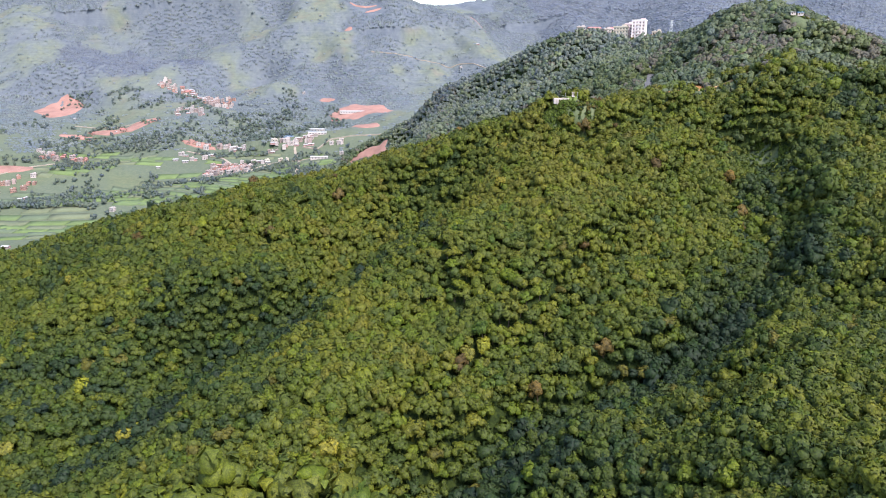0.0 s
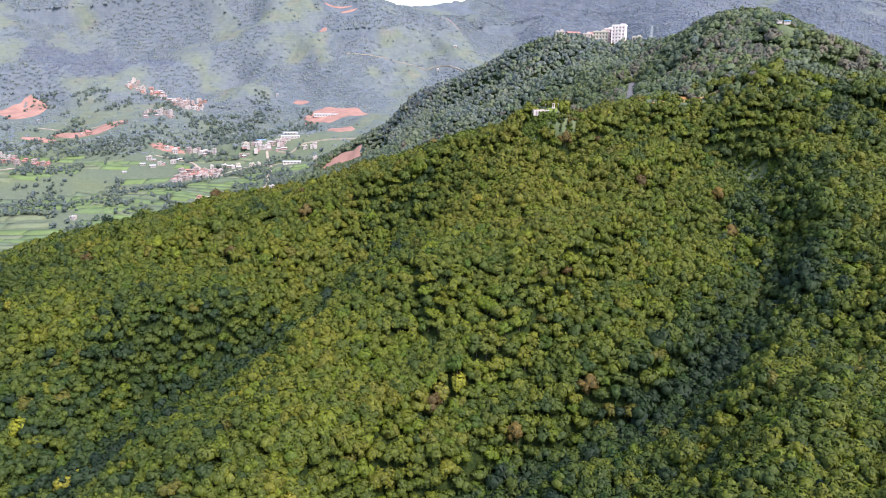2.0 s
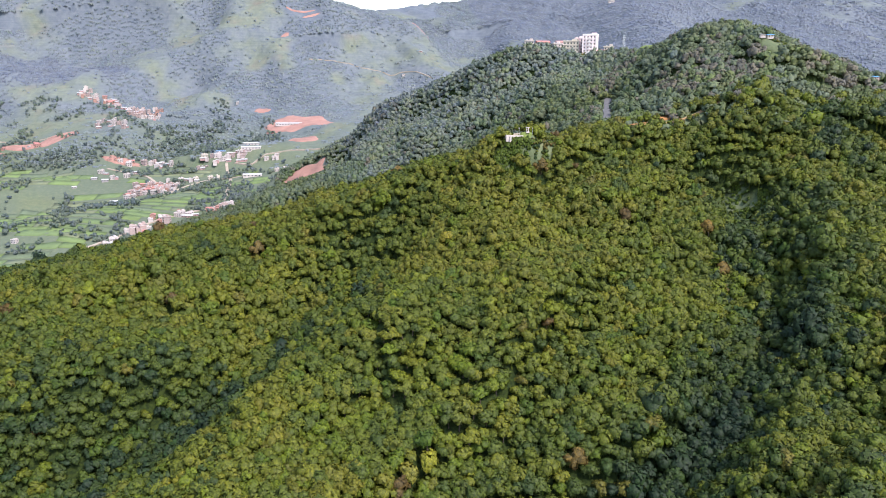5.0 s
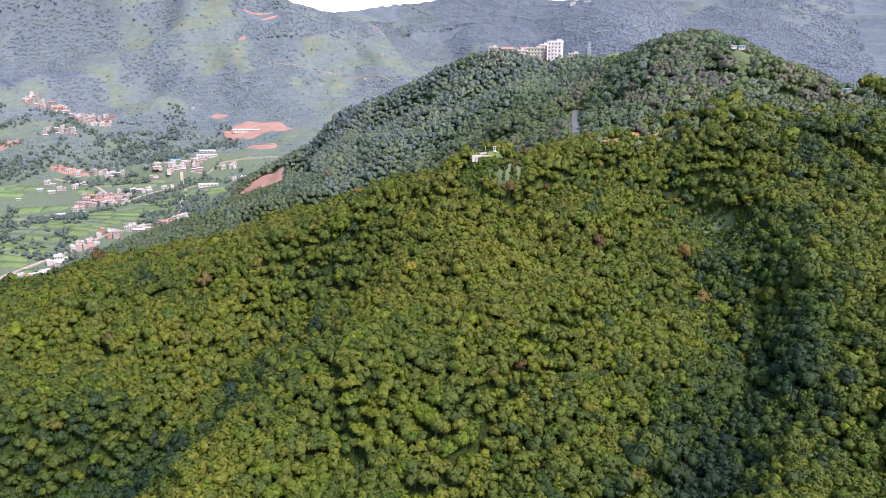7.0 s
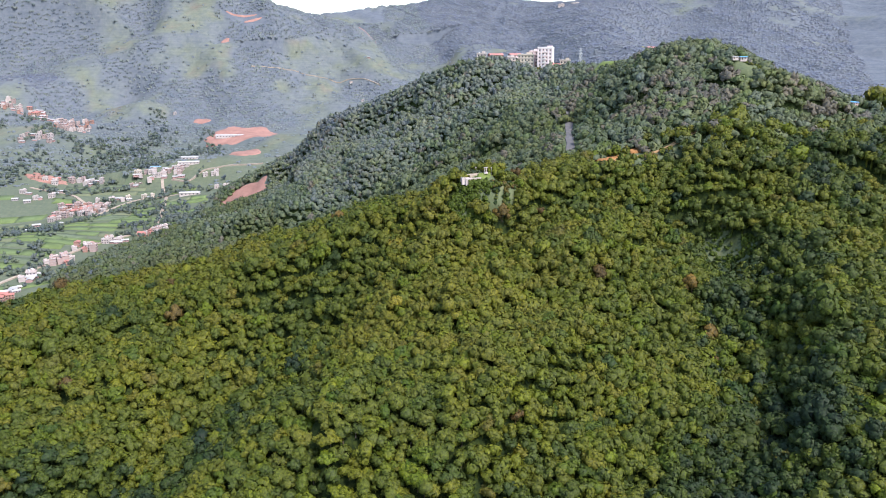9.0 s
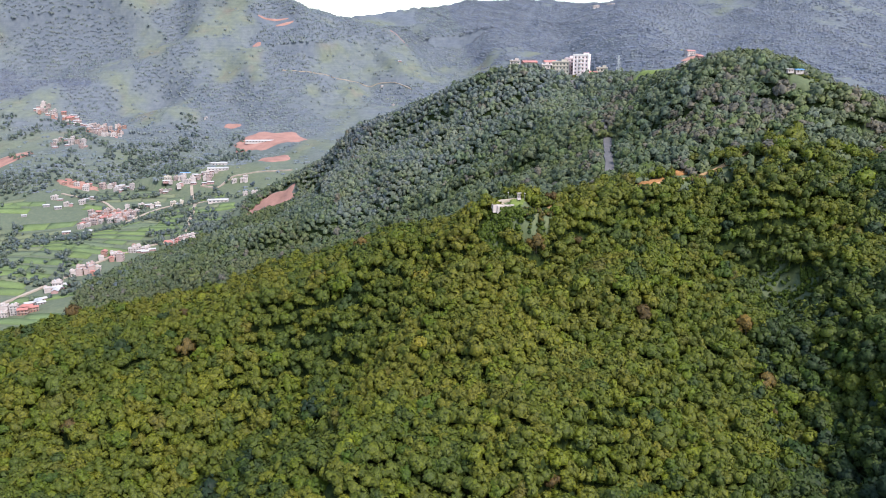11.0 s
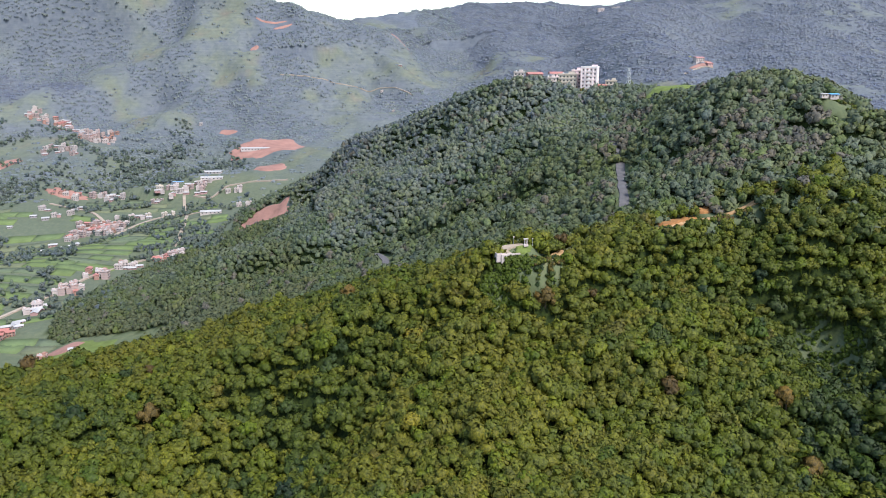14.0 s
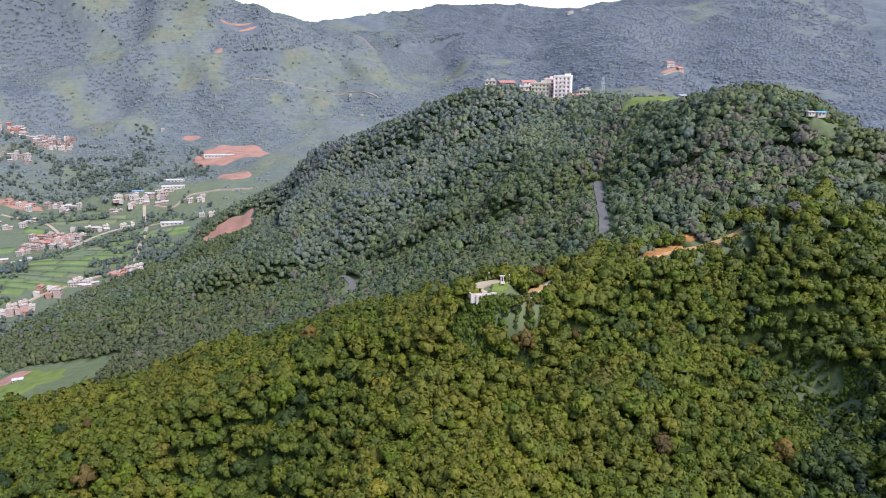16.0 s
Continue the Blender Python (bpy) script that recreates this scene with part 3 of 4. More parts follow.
def stem_shape(height):
    a = np.arange(3) * 2.1
    low = np.stack([np.cos(a) * 0.22, np.sin(a) * 0.22, np.full(3, -1.0)], 1)
    high = np.stack([np.cos(a) * 0.1, np.sin(a) * 0.1, np.full(3, height)], 1)
    i, j = np.arange(3), (np.arange(3) + 1) % 3
    return np.concatenate([low, high]), np.stack([i, j, j + 3, i + 3], 1)


def scatter(rng, x0, x1, y0, y1, step):
    """Loose rows of places with no regular look."""
    xs, ys = np.meshgrid(np.arange(x0, x1, step), np.arange(y0, y1, step * 0.87))
    xs = xs + (np.arange(xs.shape[0])[:, None] % 2) * step / 2
    x, y = xs.ravel(), ys.ravel()
    return x + rng.uniform(-0.33, 0.33, len(x)) * step, y + rng.uniform(-0.33, 0.33, len(x)) * step


def plant(name, rng, shapes, x, y, z, radius, tint, material, label, trunk=True, low=0.8, high=1.2):
    """Many trees joined into one mesh, each turned and sized on its own."""
    vs, f3, f4, tt, nn, base = [], [], [], [], [], 0
    pick = rng.integers(0, len(shapes), len(x))
    for k, (v, tris, out) in enumerate(shapes):
        i = np.nonzero(pick == k)[0]
        if not len(i):
            continue
        if trunk:
            sv, sq = stem_shape(0.8)
            body, facing = np.concatenate([v + (0, 0, 0.9), sv]), np.concatenate([out, sv / np.linalg.norm(sv * (1, 1, 0), axis=1)[:, None] * (1, 1, 0)])
        else:
            body, facing = v + (0, 0, 0.4), out
        turn, r = rng.uniform(0, 6.283, len(i)), radius[i]
        tall = rng.uniform(low, high, len(i))
        c, s = np.cos(turn)[:, None], np.sin(turn)[:, None]
        px = x[i][:, None] + (body[:, 0] * c - body[:, 1] * s) * r[:, None]
        py = y[i][:, None] + (body[:, 0] * s + body[:, 1] * c) * r[:, None]
        pz = z[i][:, None] + body[:, 2] * (r * tall)[:, None]
        vs.append(np.stack([px, py, pz], 2).reshape(-1, 3))
        nn.append(np.stack([facing[:, 0] * c - facing[:, 1] * s, facing[:, 0] * s + facing[:, 1] * c, np.broadcast_to(facing[:, 2], px.shape)], 2).reshape(-1, 3))
        step = (np.arange(len(i)) * len(body))[:, None, None] + base
        f3.append((tris[None] + step).reshape(-1, 3))
        if trunk:
            f4.append((sq[None] + len(v) + step).reshape(-1, 4))
        tt.append(np.repeat(tint[i], len(body)))
        base += len(i) * len(body)
    faces = [np.concatenate(f3)] + ([np.concatenate(f4)] if f4 else [])
    ob = raw(name, np.concatenate(vs), faces, material, "stuff", label, True, np.concatenate(tt))
    soften(ob.data, np.concatenate(nn))
    return ob


def soften(mesh, normals):
    """Shading normals that follow the crown's round form, so that leaves light up together."""
    mesh.attributes.new("custom_normal", "FLOAT_VECTOR", "POINT").data.foreach_set("vector", np.ascontiguousarray(normals, np.float32).ravel())


rng = np.random.default_rng(7)
fine_shapes = [crown_shape(rng, 7, 150, 0.165, 0.18) for _ in range(24)]
half_shapes = [crown_shape(rng, 5, 56, 0.19, 0.28) for _ in range(16)]
mid_shapes = [crown_shape(rng, 4, 18, 0.23, 0.12) for _ in range(14)]
far_shapes = [crown_shape(rng, 1, 0, 0.3, 1.1) for _ in range(12)]
for v, _, _ in far_shapes:
    v[:, 2] = np.where(v[:, 2] < 0.6, v[:, 2] * 0.5 - 1.0, v[:, 2] * 0.5 - 0.55)


def lee(x, y, z):
    """True on slopes that fall away behind a crest, where the woods are thinner."""
    return (land_height(x, y + 8) - z < -3.4) & (rng.random(len(x)) < 0.55)


def woods(x0, x1, y0, y1, step, keep=None):
    x, y = scatter(rng, x0, x1, y0, y1, step)
    z = land_height(x, y)
    ok = wooded(x, y, z)
    if keep is not None:
        ok &= keep(x, y)
    x, y, z = x[ok], y[ok], z[ok]
    return x, y, z


# A stretch of the middle spur where each tree stands as a thing of its own.
def singled(x, y):
    return (x > -26) & (x < 44) & (y > 262) & (y < 330)


def damp_shade(x, y):
    """Mask for moist trees darkened by painted shade: 1 in the gullies and on the dark slope beside the right-hand one,
    0 on the open spurs.
    """
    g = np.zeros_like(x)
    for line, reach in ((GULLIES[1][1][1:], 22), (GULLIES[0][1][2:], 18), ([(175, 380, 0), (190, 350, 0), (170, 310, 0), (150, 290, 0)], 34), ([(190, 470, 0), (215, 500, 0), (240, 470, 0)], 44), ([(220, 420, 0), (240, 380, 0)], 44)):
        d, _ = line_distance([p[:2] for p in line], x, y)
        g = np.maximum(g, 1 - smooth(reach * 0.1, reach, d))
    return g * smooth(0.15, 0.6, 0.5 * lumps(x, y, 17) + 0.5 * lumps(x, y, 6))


def inner(x, y):
    return (x > -300) & (x < 300) & (y > np.where(x > 30, 100, 205)) & (np.abs(x) < 0.64 * y + 24)


def stand_of(x, y, z):
    """Radius and tint of the trees at these places."""
    stand, wet_shade = lumps(x, y, 40), damp_shade(x, y)
    r = rng.uniform(2.5, 3.8, len(x)) * (0.9 + 0.2 * stand) * (1 + 0.3 * wet_shade)
    r[rng.random(len(x)) < 0.06] *= 1.25
    # Tint rises with height for airlight on drier ridges, drops in gullies for shade.
    tint = np.clip(0.40 + 0.26 * smooth(45, 120, z) + rng.normal(0, 0.13, len(x)) + (stand - 0.5) * 0.36 - 0.32 * wet_shade, 0.0, 0.76)
    odd = rng.random(len(x))
    tint[odd < 0.012] = 0.82
    tint[odd < 0.002] = 1.0
    return r, tint


x, y, z = woods(-300, 300, 100, 500, 3.65, lambda x, y: ~singled(x, y) & inner(x, y) & (rng.random(len(x)) > smooth(450, 500, y + 0.25 * x)))
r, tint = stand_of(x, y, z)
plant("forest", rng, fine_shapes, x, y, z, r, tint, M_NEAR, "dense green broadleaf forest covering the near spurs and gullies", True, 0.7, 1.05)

x, y, z = woods(-420, 420, 390, 1040, 4.1, lambda x, y: (x < 330) & ((y > 500) | inner(x, y)) & (rng.random(len(x)) < smooth(450, 500, y + 0.25 * x)) & (y < 1035 - 0.75 * np.maximum(x + 40, 0)))
r = rng.uniform(2.8, 4.3, len(x)) * np.where(y < 600, 1.0, 1.1)
# Tint drops with distance into the haze-coloured stops.
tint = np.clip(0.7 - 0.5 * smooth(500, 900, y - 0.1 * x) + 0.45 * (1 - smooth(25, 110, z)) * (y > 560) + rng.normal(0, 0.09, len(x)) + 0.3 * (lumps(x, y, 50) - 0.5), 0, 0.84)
tint[(rng.random(len(x)) < 0.03 + 0.4 * smooth(0.55, 0.7, lumps(x, y, 26)) * (y < 680) * (x > 150))] = 0.95
tint[(line_distance([(128, 804), (80, 870), (5, 940)], x, y)[0] < 11) & (rng.random(len(x)) < 0.8)] = 0.74
front = y < 600
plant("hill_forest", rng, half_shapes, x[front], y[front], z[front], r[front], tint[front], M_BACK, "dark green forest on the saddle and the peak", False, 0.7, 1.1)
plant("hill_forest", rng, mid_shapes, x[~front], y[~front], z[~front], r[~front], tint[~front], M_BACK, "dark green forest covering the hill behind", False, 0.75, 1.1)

x, y, z = woods(-330, 340, -60, 478, 8.8, lambda x, y: ~inner(x, y))
r, tint = stand_of(x, y, z)
plant("outer_forest", rng, mid_shapes, x, y, z, r * 2.0, tint, M_NEAR, "green broadleaf forest on the outer slopes")

cx, cy = rng.uniform(-230, 0, 46), rng.uniform(1846, 1856, 46)
xl, yl = scatter(rng, -1350, 150, 985, 2150, 7.4)
xr, yr = scatter(rng, 150, 1500, 985, 2450, 8.2)
x, y = np.concatenate([xl, xr]), np.concatenate([yl, yr])
z = land_height(x, y)
ok = (z > 35) & ((y > 1060) | (x > 250)) & (rng.random(len(x)) < grove(x, y) ** 1.5 * 0.85 + 0.12) & (np.abs(x) < 0.62 * y + 150)
for cx_, cy_, rx, ry, *_ in CLUSTERS + CUTS:
    ok &= ((x - cx_) / (rx + 8)) ** 2 + ((y - cy_ + 4) / (ry + 9)) ** 2 > 1
x, y, z = x[ok], y[ok], z[ok]
keep = ~lee(x, y, z)
x, y, z = x[keep], y[keep], z[keep]
x, y, z = (np.concatenate(k) for k in ((x, cx), (y, cy), (z, land_height(cx, cy))))
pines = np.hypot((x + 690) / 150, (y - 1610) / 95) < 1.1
# Eastern mountain takes the bluest tints as haze; pines share them.
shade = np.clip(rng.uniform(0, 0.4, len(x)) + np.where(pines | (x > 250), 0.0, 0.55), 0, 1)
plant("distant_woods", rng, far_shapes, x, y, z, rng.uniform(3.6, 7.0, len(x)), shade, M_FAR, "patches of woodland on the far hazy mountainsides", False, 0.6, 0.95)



# Single trees.
def part(name, bm, material, parent, label=""):
    """One mesh part under a thing or a part."""
    me = bpy.data.meshes.new(name)
    bm.to_mesh(me)
    bm.free()
    me.materials.append(material)
    ob = new(name, me)
    ob.parent = parent
    return tagged(ob, label)


def box(bm, x0, x1, y0, y1, z0, z1):
    v = [bm.verts.new((x, y, z)) for z in (z0, z1) for x, y in ((x0, y0), (x1, y0), (x1, y1), (x0, y1))]
    for f in ((3, 2, 1, 0), (4, 5, 6, 7), (0, 1, 5, 4), (1, 2, 6, 5), (2, 3, 7, 6), (3, 0, 4, 7)):
        bm.faces.new([v[i] for i in f])
    return bm


def boxes(*sizes):
    bm = bmesh.new()
    for s in sizes:
        box(bm, *s)
    return bm


def tube(bm, a, b, r0, r1, sides=6):
    a, b = Vector(a), Vector(b)
    q = (b - a).to_track_quat("Z", "Y")
    rings = [[bm.verts.new(c + q @ Vector((math.cos(k * 6.2832 / sides) * r, math.sin(k * 6.2832 / sides) * r, 0))) for k in range(sides)] for c, r in ((a, r0), (b, r1))]
    for k in range(sides):
        bm.faces.new((rings[0][k], rings[0][(k + 1) % sides], rings[1][(k + 1) % sides], rings[1][k]))
    bm.faces.new(rings[1])
    bm.faces.new(rings[0][::-1])


def empty(name, label="", category="", group="", kind=""):
    return tagged(new(name), label, category, group, kind)


def tree(name, rng, material, label, group=""):
    """A tree 7 to 8 m tall: tapered trunk with limbs, and a lobed leafy crown."""
    root = empty(name, label, "tree", group)
    bm = bmesh.new()
    tube(bm, (0, 0, -1.2), (0.1, 0.05, 2.2), 0.26, 0.19)
    tube(bm, (0.1, 0.05, 2.2), (0.2, -0.1, 4.6), 0.19, 0.08)
    for k in range(5):
        a = k * 1.3 + rng.uniform(0, 0.6)
        r = rng.uniform(1.3, 2.1)
        tube(bm, (0.1, 0.05, 1.7 + 0.4 * k), (math.cos(a) * r, math.sin(a) * r, 3.0 + 0.45 * k), 0.1, 0.03, 4)
    part("trunk", bm, M_BARK, root)
    v, tris, out = crown_shape(rng, 8, 170, 0.165, 0.18)
    v = v * (3.2, 3.2, 3.2) + (0.1, 0, 3.6)
    crown = raw("crown", v, tris, material, smooth_faces=True)
    soften(crown.data, out)
    crown.parent = root
    return root


x, y = scatter(rng, -300, 300, 200, 478, 3.8)
z = land_height(x, y)
ok = wooded(x, y, z) & singled(x, y)
x, y, z = x[ok], y[ok], z[ok]
spot = np.stack([x, y, z], 1)
models = [tree("broadleaf_tree", rng, M_ONE, "green broadleaf tree with a rounded crown in the forest", "trees on the middle spur") for _ in range(8)]
for k, (px, py, pz) in enumerate(spot):
    s = float(rng.uniform(0.8, 1.22))
    m = pose(px, py, pz, 0, 0, float(rng.uniform(0, 360))) @ Matrix.Diagonal((s, s, s * float(rng.uniform(0.68, 0.95)), 1))
    if k < len(models):
        models[k].matrix_basis = m
    else:
        t = copy_thing(models[k % len(models)], pose(0, 0, 0))
        t.matrix_basis = m

accents = {"yellow": tree("yellow_tree", rng, M_YELLOW, "broadleaf tree with yellow flowering crown among green trees", "yellow trees"),
           "rust": tree("rust_tree", rng, M_RUST, "tree with rust-brown leaves among green trees", "rust-brown trees")}
used = set()
for ax, ay, leaf in ACCENTS:
    m = pose(ax, ay, ground_at(ax, ay), 0, 0, float(rng.uniform(0, 360))) @ Matrix.Diagonal((1.1, 1.1, 1.1, 1))
    t = accents[leaf] if leaf not in used else copy_thing(accents[leaf], pose(0, 0, 0))
    used.add(leaf)
    t.matrix_basis = m

# Climbing vines over the clearing in the gully, and scrub below the lookout.
def thicket(name, places, material, label):
    xs, ys, rs = [], [], []
    for cx, cy, rad, n in places:
        a, d = rng.uniform(0, 6.283, n), rad * np.sqrt(rng.random(n))
        xs.append(cx + np.cos(a) * d), ys.append(cy + np.sin(a) * d), rs.append(rng.uniform(0.8, 1.7, n))
    px, py, pr = (np.concatenate(k) for k in (xs, ys, rs))
    plant(name, rng, mid_shapes, px, py, land_height(px, py) - 0.3, pr, rng.random(len(px)), material, label, False)


thicket("vine_thicket", [(176, 378, 10, 150), (171, 389, 8, 110), (62, 398, 6, 220), (69, 400, 4, 90)], M_VINE, "bright green creepers and scrub over the clearings")
thicket("road_scrub", [(134, 426.5, 4, 40), (146, 430, 4, 40), (158, 433, 4, 36), (168, 434.5, 3, 26), (78, 402, 5, 60), (86, 410, 5, 50), (93, 417, 4, 40), (116, 433, 7, 20), (150, 451, 6, 18), (140, 446, 6, 16), (238, 476, 9, 30), (250, 468, 7, 24), (225, 676, 12, 10), (262, 650, 8, 12), (215, 630, 9, 10), (205, 748, 16, 26), (150, 806, 12, 18)], M_NEAR, "low green scrub along the road cuts and clearings")



# Buildings.
def window_row(root, front, count, width, floors, storey, base=0.0, size=(1.3, 1.4), axis="x", side=1.0, frame_material=None):
    """Windows as parts on one face of a building, floor by floor."""
    for f in range(floors):
        for k in range(count):
            at = (k + 0.5) / count * width - width / 2
            zc = base + f * storey + storey * 0.52
            w, h = size
            if axis == "x":
                ob = part("window", boxes((at - w / 2, at + w / 2, front - 0.06, front + 0.06, zc - h / 2, zc + h / 2)), M_GLASS, root)
                rim = boxes((at - w / 2 - 0.12, at - w / 2, front - 0.1, front + 0.1, zc - h / 2, zc + h / 2), (at + w / 2, at + w / 2 + 0.12, front - 0.1, front + 0.1, zc - h / 2, zc + h / 2), (at - w / 2 - 0.2, at + w / 2 + 0.2, front - 0.22, front + 0.2, zc - h / 2 - 0.12, zc - h / 2))
            else:
                ob = part("window", boxes((front - 0.06, front + 0.06, at - w / 2, at + w / 2, zc - h / 2, zc + h / 2)), M_GLASS, root)
                rim = boxes((front - 0.1, front + 0.1, at - w / 2 - 0.12, at - w / 2, zc - h / 2, zc + h / 2), (front - 0.1, front + 0.1, at + w / 2, at + w / 2 + 0.12, zc - h / 2, zc + h / 2), (front - 0.2, front + 0.22, at - w / 2 - 0.2, at + w / 2 + 0.2, zc - h / 2 - 0.12, zc - h / 2))
            if frame_material:
                part("window_frame", rim, frame_material, ob)
            else:
                rim.free()


def house(name, w, d, floors, wall, roof, label, group, storey=3.0):
    """A concrete-framed house: walls on a plinth, floor bands, door, windows; flat roof with parapet, stair head and tank, or a tin gable."""
    root = empty(name, label, "house", group)
    h = floors * storey
    part("wall", boxes((-w / 2, w / 2, -d / 2, d / 2, -2.5, h)), wall, root)
    for f in range(1, floors):
        part("floor_band", boxes((-w / 2 - 0.35, w / 2 + 0.35, -d / 2 - 0.5, d / 2 + 0.2, f * storey - 0.1, f * storey + 0.12)), M_SLAB, root)
    window_row(root, -d / 2, max(2, int(w / 3)), w, floors, storey)
    window_row(root, w / 2, max(1, int(d / 3.5)), d, floors, storey, axis="y")
    part("door", boxes((-0.5, 0.5, -d / 2 - 0.08, -d / 2 + 0.05, 0, 2.1)), M_BARK, root)
    if roof is None:
        part("roof", boxes((-w / 2 - 0.5, w / 2 + 0.5, -d / 2 - 0.6, d / 2 + 0.5, h, h + 0.2)), M_SLAB, root)
        r = part("parapet", boxes((-w / 2 - 0.4, w / 2 + 0.4, -d / 2 - 0.5, -d / 2 - 0.35, h + 0.2, h + 1.0), (-w / 2 - 0.4, w / 2 + 0.4, d / 2 + 0.25, d / 2 + 0.4, h + 0.2, h + 1.0), (-w / 2 - 0.4, -w / 2 - 0.25, -d / 2 - 0.35, d / 2 + 0.25, h + 0.2, h + 1.0), (w / 2 + 0.25, w / 2 + 0.4, -d / 2 - 0.35, d / 2 + 0.25, h + 0.2, h + 1.0)), wall, root)
        part("stair_head", boxes((w * 0.05, w * 0.4, -d * 0.1, d * 0.4, h + 0.2, h + 2.6)), wall, root)
        bm = bmesh.new()
        tube(bm, (-w * 0.25, d * 0.2, h + 0.2), (-w * 0.25, d * 0.2, h + 1.9), 0.65, 0.6, 10)
        part("water_tank", bm, M_STEEL, root)
    else:
        bm = bmesh.new()
        o, t = 0.6, 0.12
        for s in (1, -1):
            v = [bm.verts.new(p) for p in ((-w / 2 - o, s * (d / 2 + o), h - 0.2), (w / 2 + o, s * (d / 2 + o), h - 0.2), (w / 2 + o, 0, h + d * 0.2), (-w / 2 - o, 0, h + d * 0.2))]
            u = [bm.verts.new(p.co + Vector((0, 0, t))) for p in v]
            for f in ((0, 1, 2, 3), (4, 5, 6, 7), (0, 1, 5, 4), (1, 2, 6, 5), (2, 3, 7, 6), (3, 0, 4, 7)):
                bm.faces.new([(v + u)[i] for i in f])
        part("roof", bm, roof, root)
        bm = bmesh.new()
        for s in (-1, 1):
            v = [bm.verts.new(p) for p in ((s * w / 2, -d / 2, h), (s * w / 2, d / 2, h), (s * w / 2, 0, h + d * 0.19), (s * (w / 2 - 0.2), -d / 2, h), (s * (w / 2 - 0.2), d / 2, h), (s * (w / 2 - 0.2), 0, h + d * 0.19))]
            for f in ((0, 1, 2), (3, 4, 5), (0, 1, 4, 3), (1, 2, 5, 4), (2, 0, 3, 5)):
                bm.faces.new([v[i] for i in f])
        part("gable", bm, wall, root)
    return root


def place(ob, x, y, turn=0.0, up=0.0, size=1.0):
    ob.matrix_basis = pose(x, y, ground_at(x, y) + up, 0, 0, turn) @ Matrix.Diagonal((size, size, size, 1))
    return ob


V = "houses in the valley villages"
KINDS = [
    house("village_house", 10, 8, 2, M_WALLS[0], None, "white two-storey flat-roofed concrete house", V),
    house("village_house", 9, 8, 3, M_WALLS[1], None, "salmon three-storey flat-roofed concrete house", V),
    house("village_house", 8, 8, 4, M_WALLS[0], None, "white four-storey flat-roofed concrete house", V),
    house("village_house", 12, 7, 1, M_WALLS[2], M_TIN[0], "pink single-storey house with grey tin roof", V),
    house("village_house", 10, 7, 2, M_BRICK, M_TIN[1], "brick house with rust-red tin roof", V),
    house("village_house", 9, 7, 2, M_WALLS[3], None, "cream two-storey flat-roofed house", V),
    house("village_house", 11, 7, 1, M_WALLS[4], M_TIN[0], "grey single-storey shed with pale tin roof", V),
    house("village_house", 10, 8, 2, M_BRICK, None, "unplastered brick house with flat concrete roof", V),
]
fresh = [True] * len(KINDS)
HOUSES = []


def settle(kind, x, y, turn, size=1.0):
    """Puts one more house of a kind at a place, unless another stands there."""
    if any(math.hypot(x - a, y - b) < 4.9 for a, b in HOUSES):
        return
    HOUSES.append((x, y))
    ob = KINDS[kind] if fresh[kind] else copy_thing(KINDS[kind], pose(0, 0, 0))
    fresh[kind] = False
    place(ob, x, y, turn, 0.0, size)


hr = random.Random(4)
for cx, cy, rx, ry, n, turn, kinds in CLUSTERS:
    for _ in range(n * 3):
        if n and len(HOUSES) < 350:
            before = len(HOUSES)
            settle(hr.choice(kinds), cx + hr.uniform(-rx, rx), cy + hr.uniform(-ry, ry), turn + hr.choice((0, 0, 90)) + hr.uniform(-12, 12), hr.uniform(0.55, 0.82))
            n -= len(HOUSES) > before
for kind, px, py in ((0, -374, 791), (3, -396, 625), (0, -283, 1480), (6, -440, 1096), (6, -188, 646), (6, -700, 1372), (0, 40, 1640), (3, 80, 1690), (0, 60, 1560)):
    settle(kind, px, py, hr.uniform(-20, 20), 0.55)


def long_shed(name, w, d, wall, roof, label):
    root = empty(name, label, "shed")
    part("wall", boxes((-w / 2, w / 2, -d / 2, d / 2, -2, 3)), wall, root)
    bm = bmesh.new()
    n = 8
    rows = [[bm.verts.new((x, math.cos(k * math.pi / n) * (d / 2 + 0.4), 2.9 + math.sin(k * math.pi / n) * 1.6)) for x in (-w / 2 - 0.4, w / 2 + 0.4)] for k in range(n + 1)]
    for a, b in zip(rows, rows[1:]):
        bm.faces.new((a[0], a[1], b[1], b[0]))
    bm.faces.new([r[0] for r in rows])
    bm.faces.new([r[1] for r in rows][::-1])
    part("roof", bm, roof, root)
    for k in range(int(w / 5)):
        part("window", boxes((-w / 2 + 2 + k * 5, -w / 2 + 4 + k * 5, -d / 2 - 0.05, -d / 2 + 0.05, 1.0, 2.2)), M_GLASS, root)
    return root


place(long_shed("greenhouse", 26, 7, M_WALLS[0], M_TIN[0], "long white greenhouse among the paddies"), -190, 1092, 4)
place(long_shed("long_shed", 46, 9, M_WALLS[0], M_TIN[0], "long white shed on cleared red earth"), -168, 1340, -3)
place(long_shed("long_shed", 30, 8, M_WALLS[0], M_TIN[0], "long white shed behind the village"), -212, 1212, 4)
place(long_shed("long_shed", 30, 8, M_WALLS[4], M_TIN[2], "blue-roofed shed beside the village"), -262, 1222, 0, 0, 0.5)
place(long_shed("long_shed", 28, 9, M_WALLS[0], M_TIN[0], "white shed with dark openings on the slope"), -222, 1262, -4)

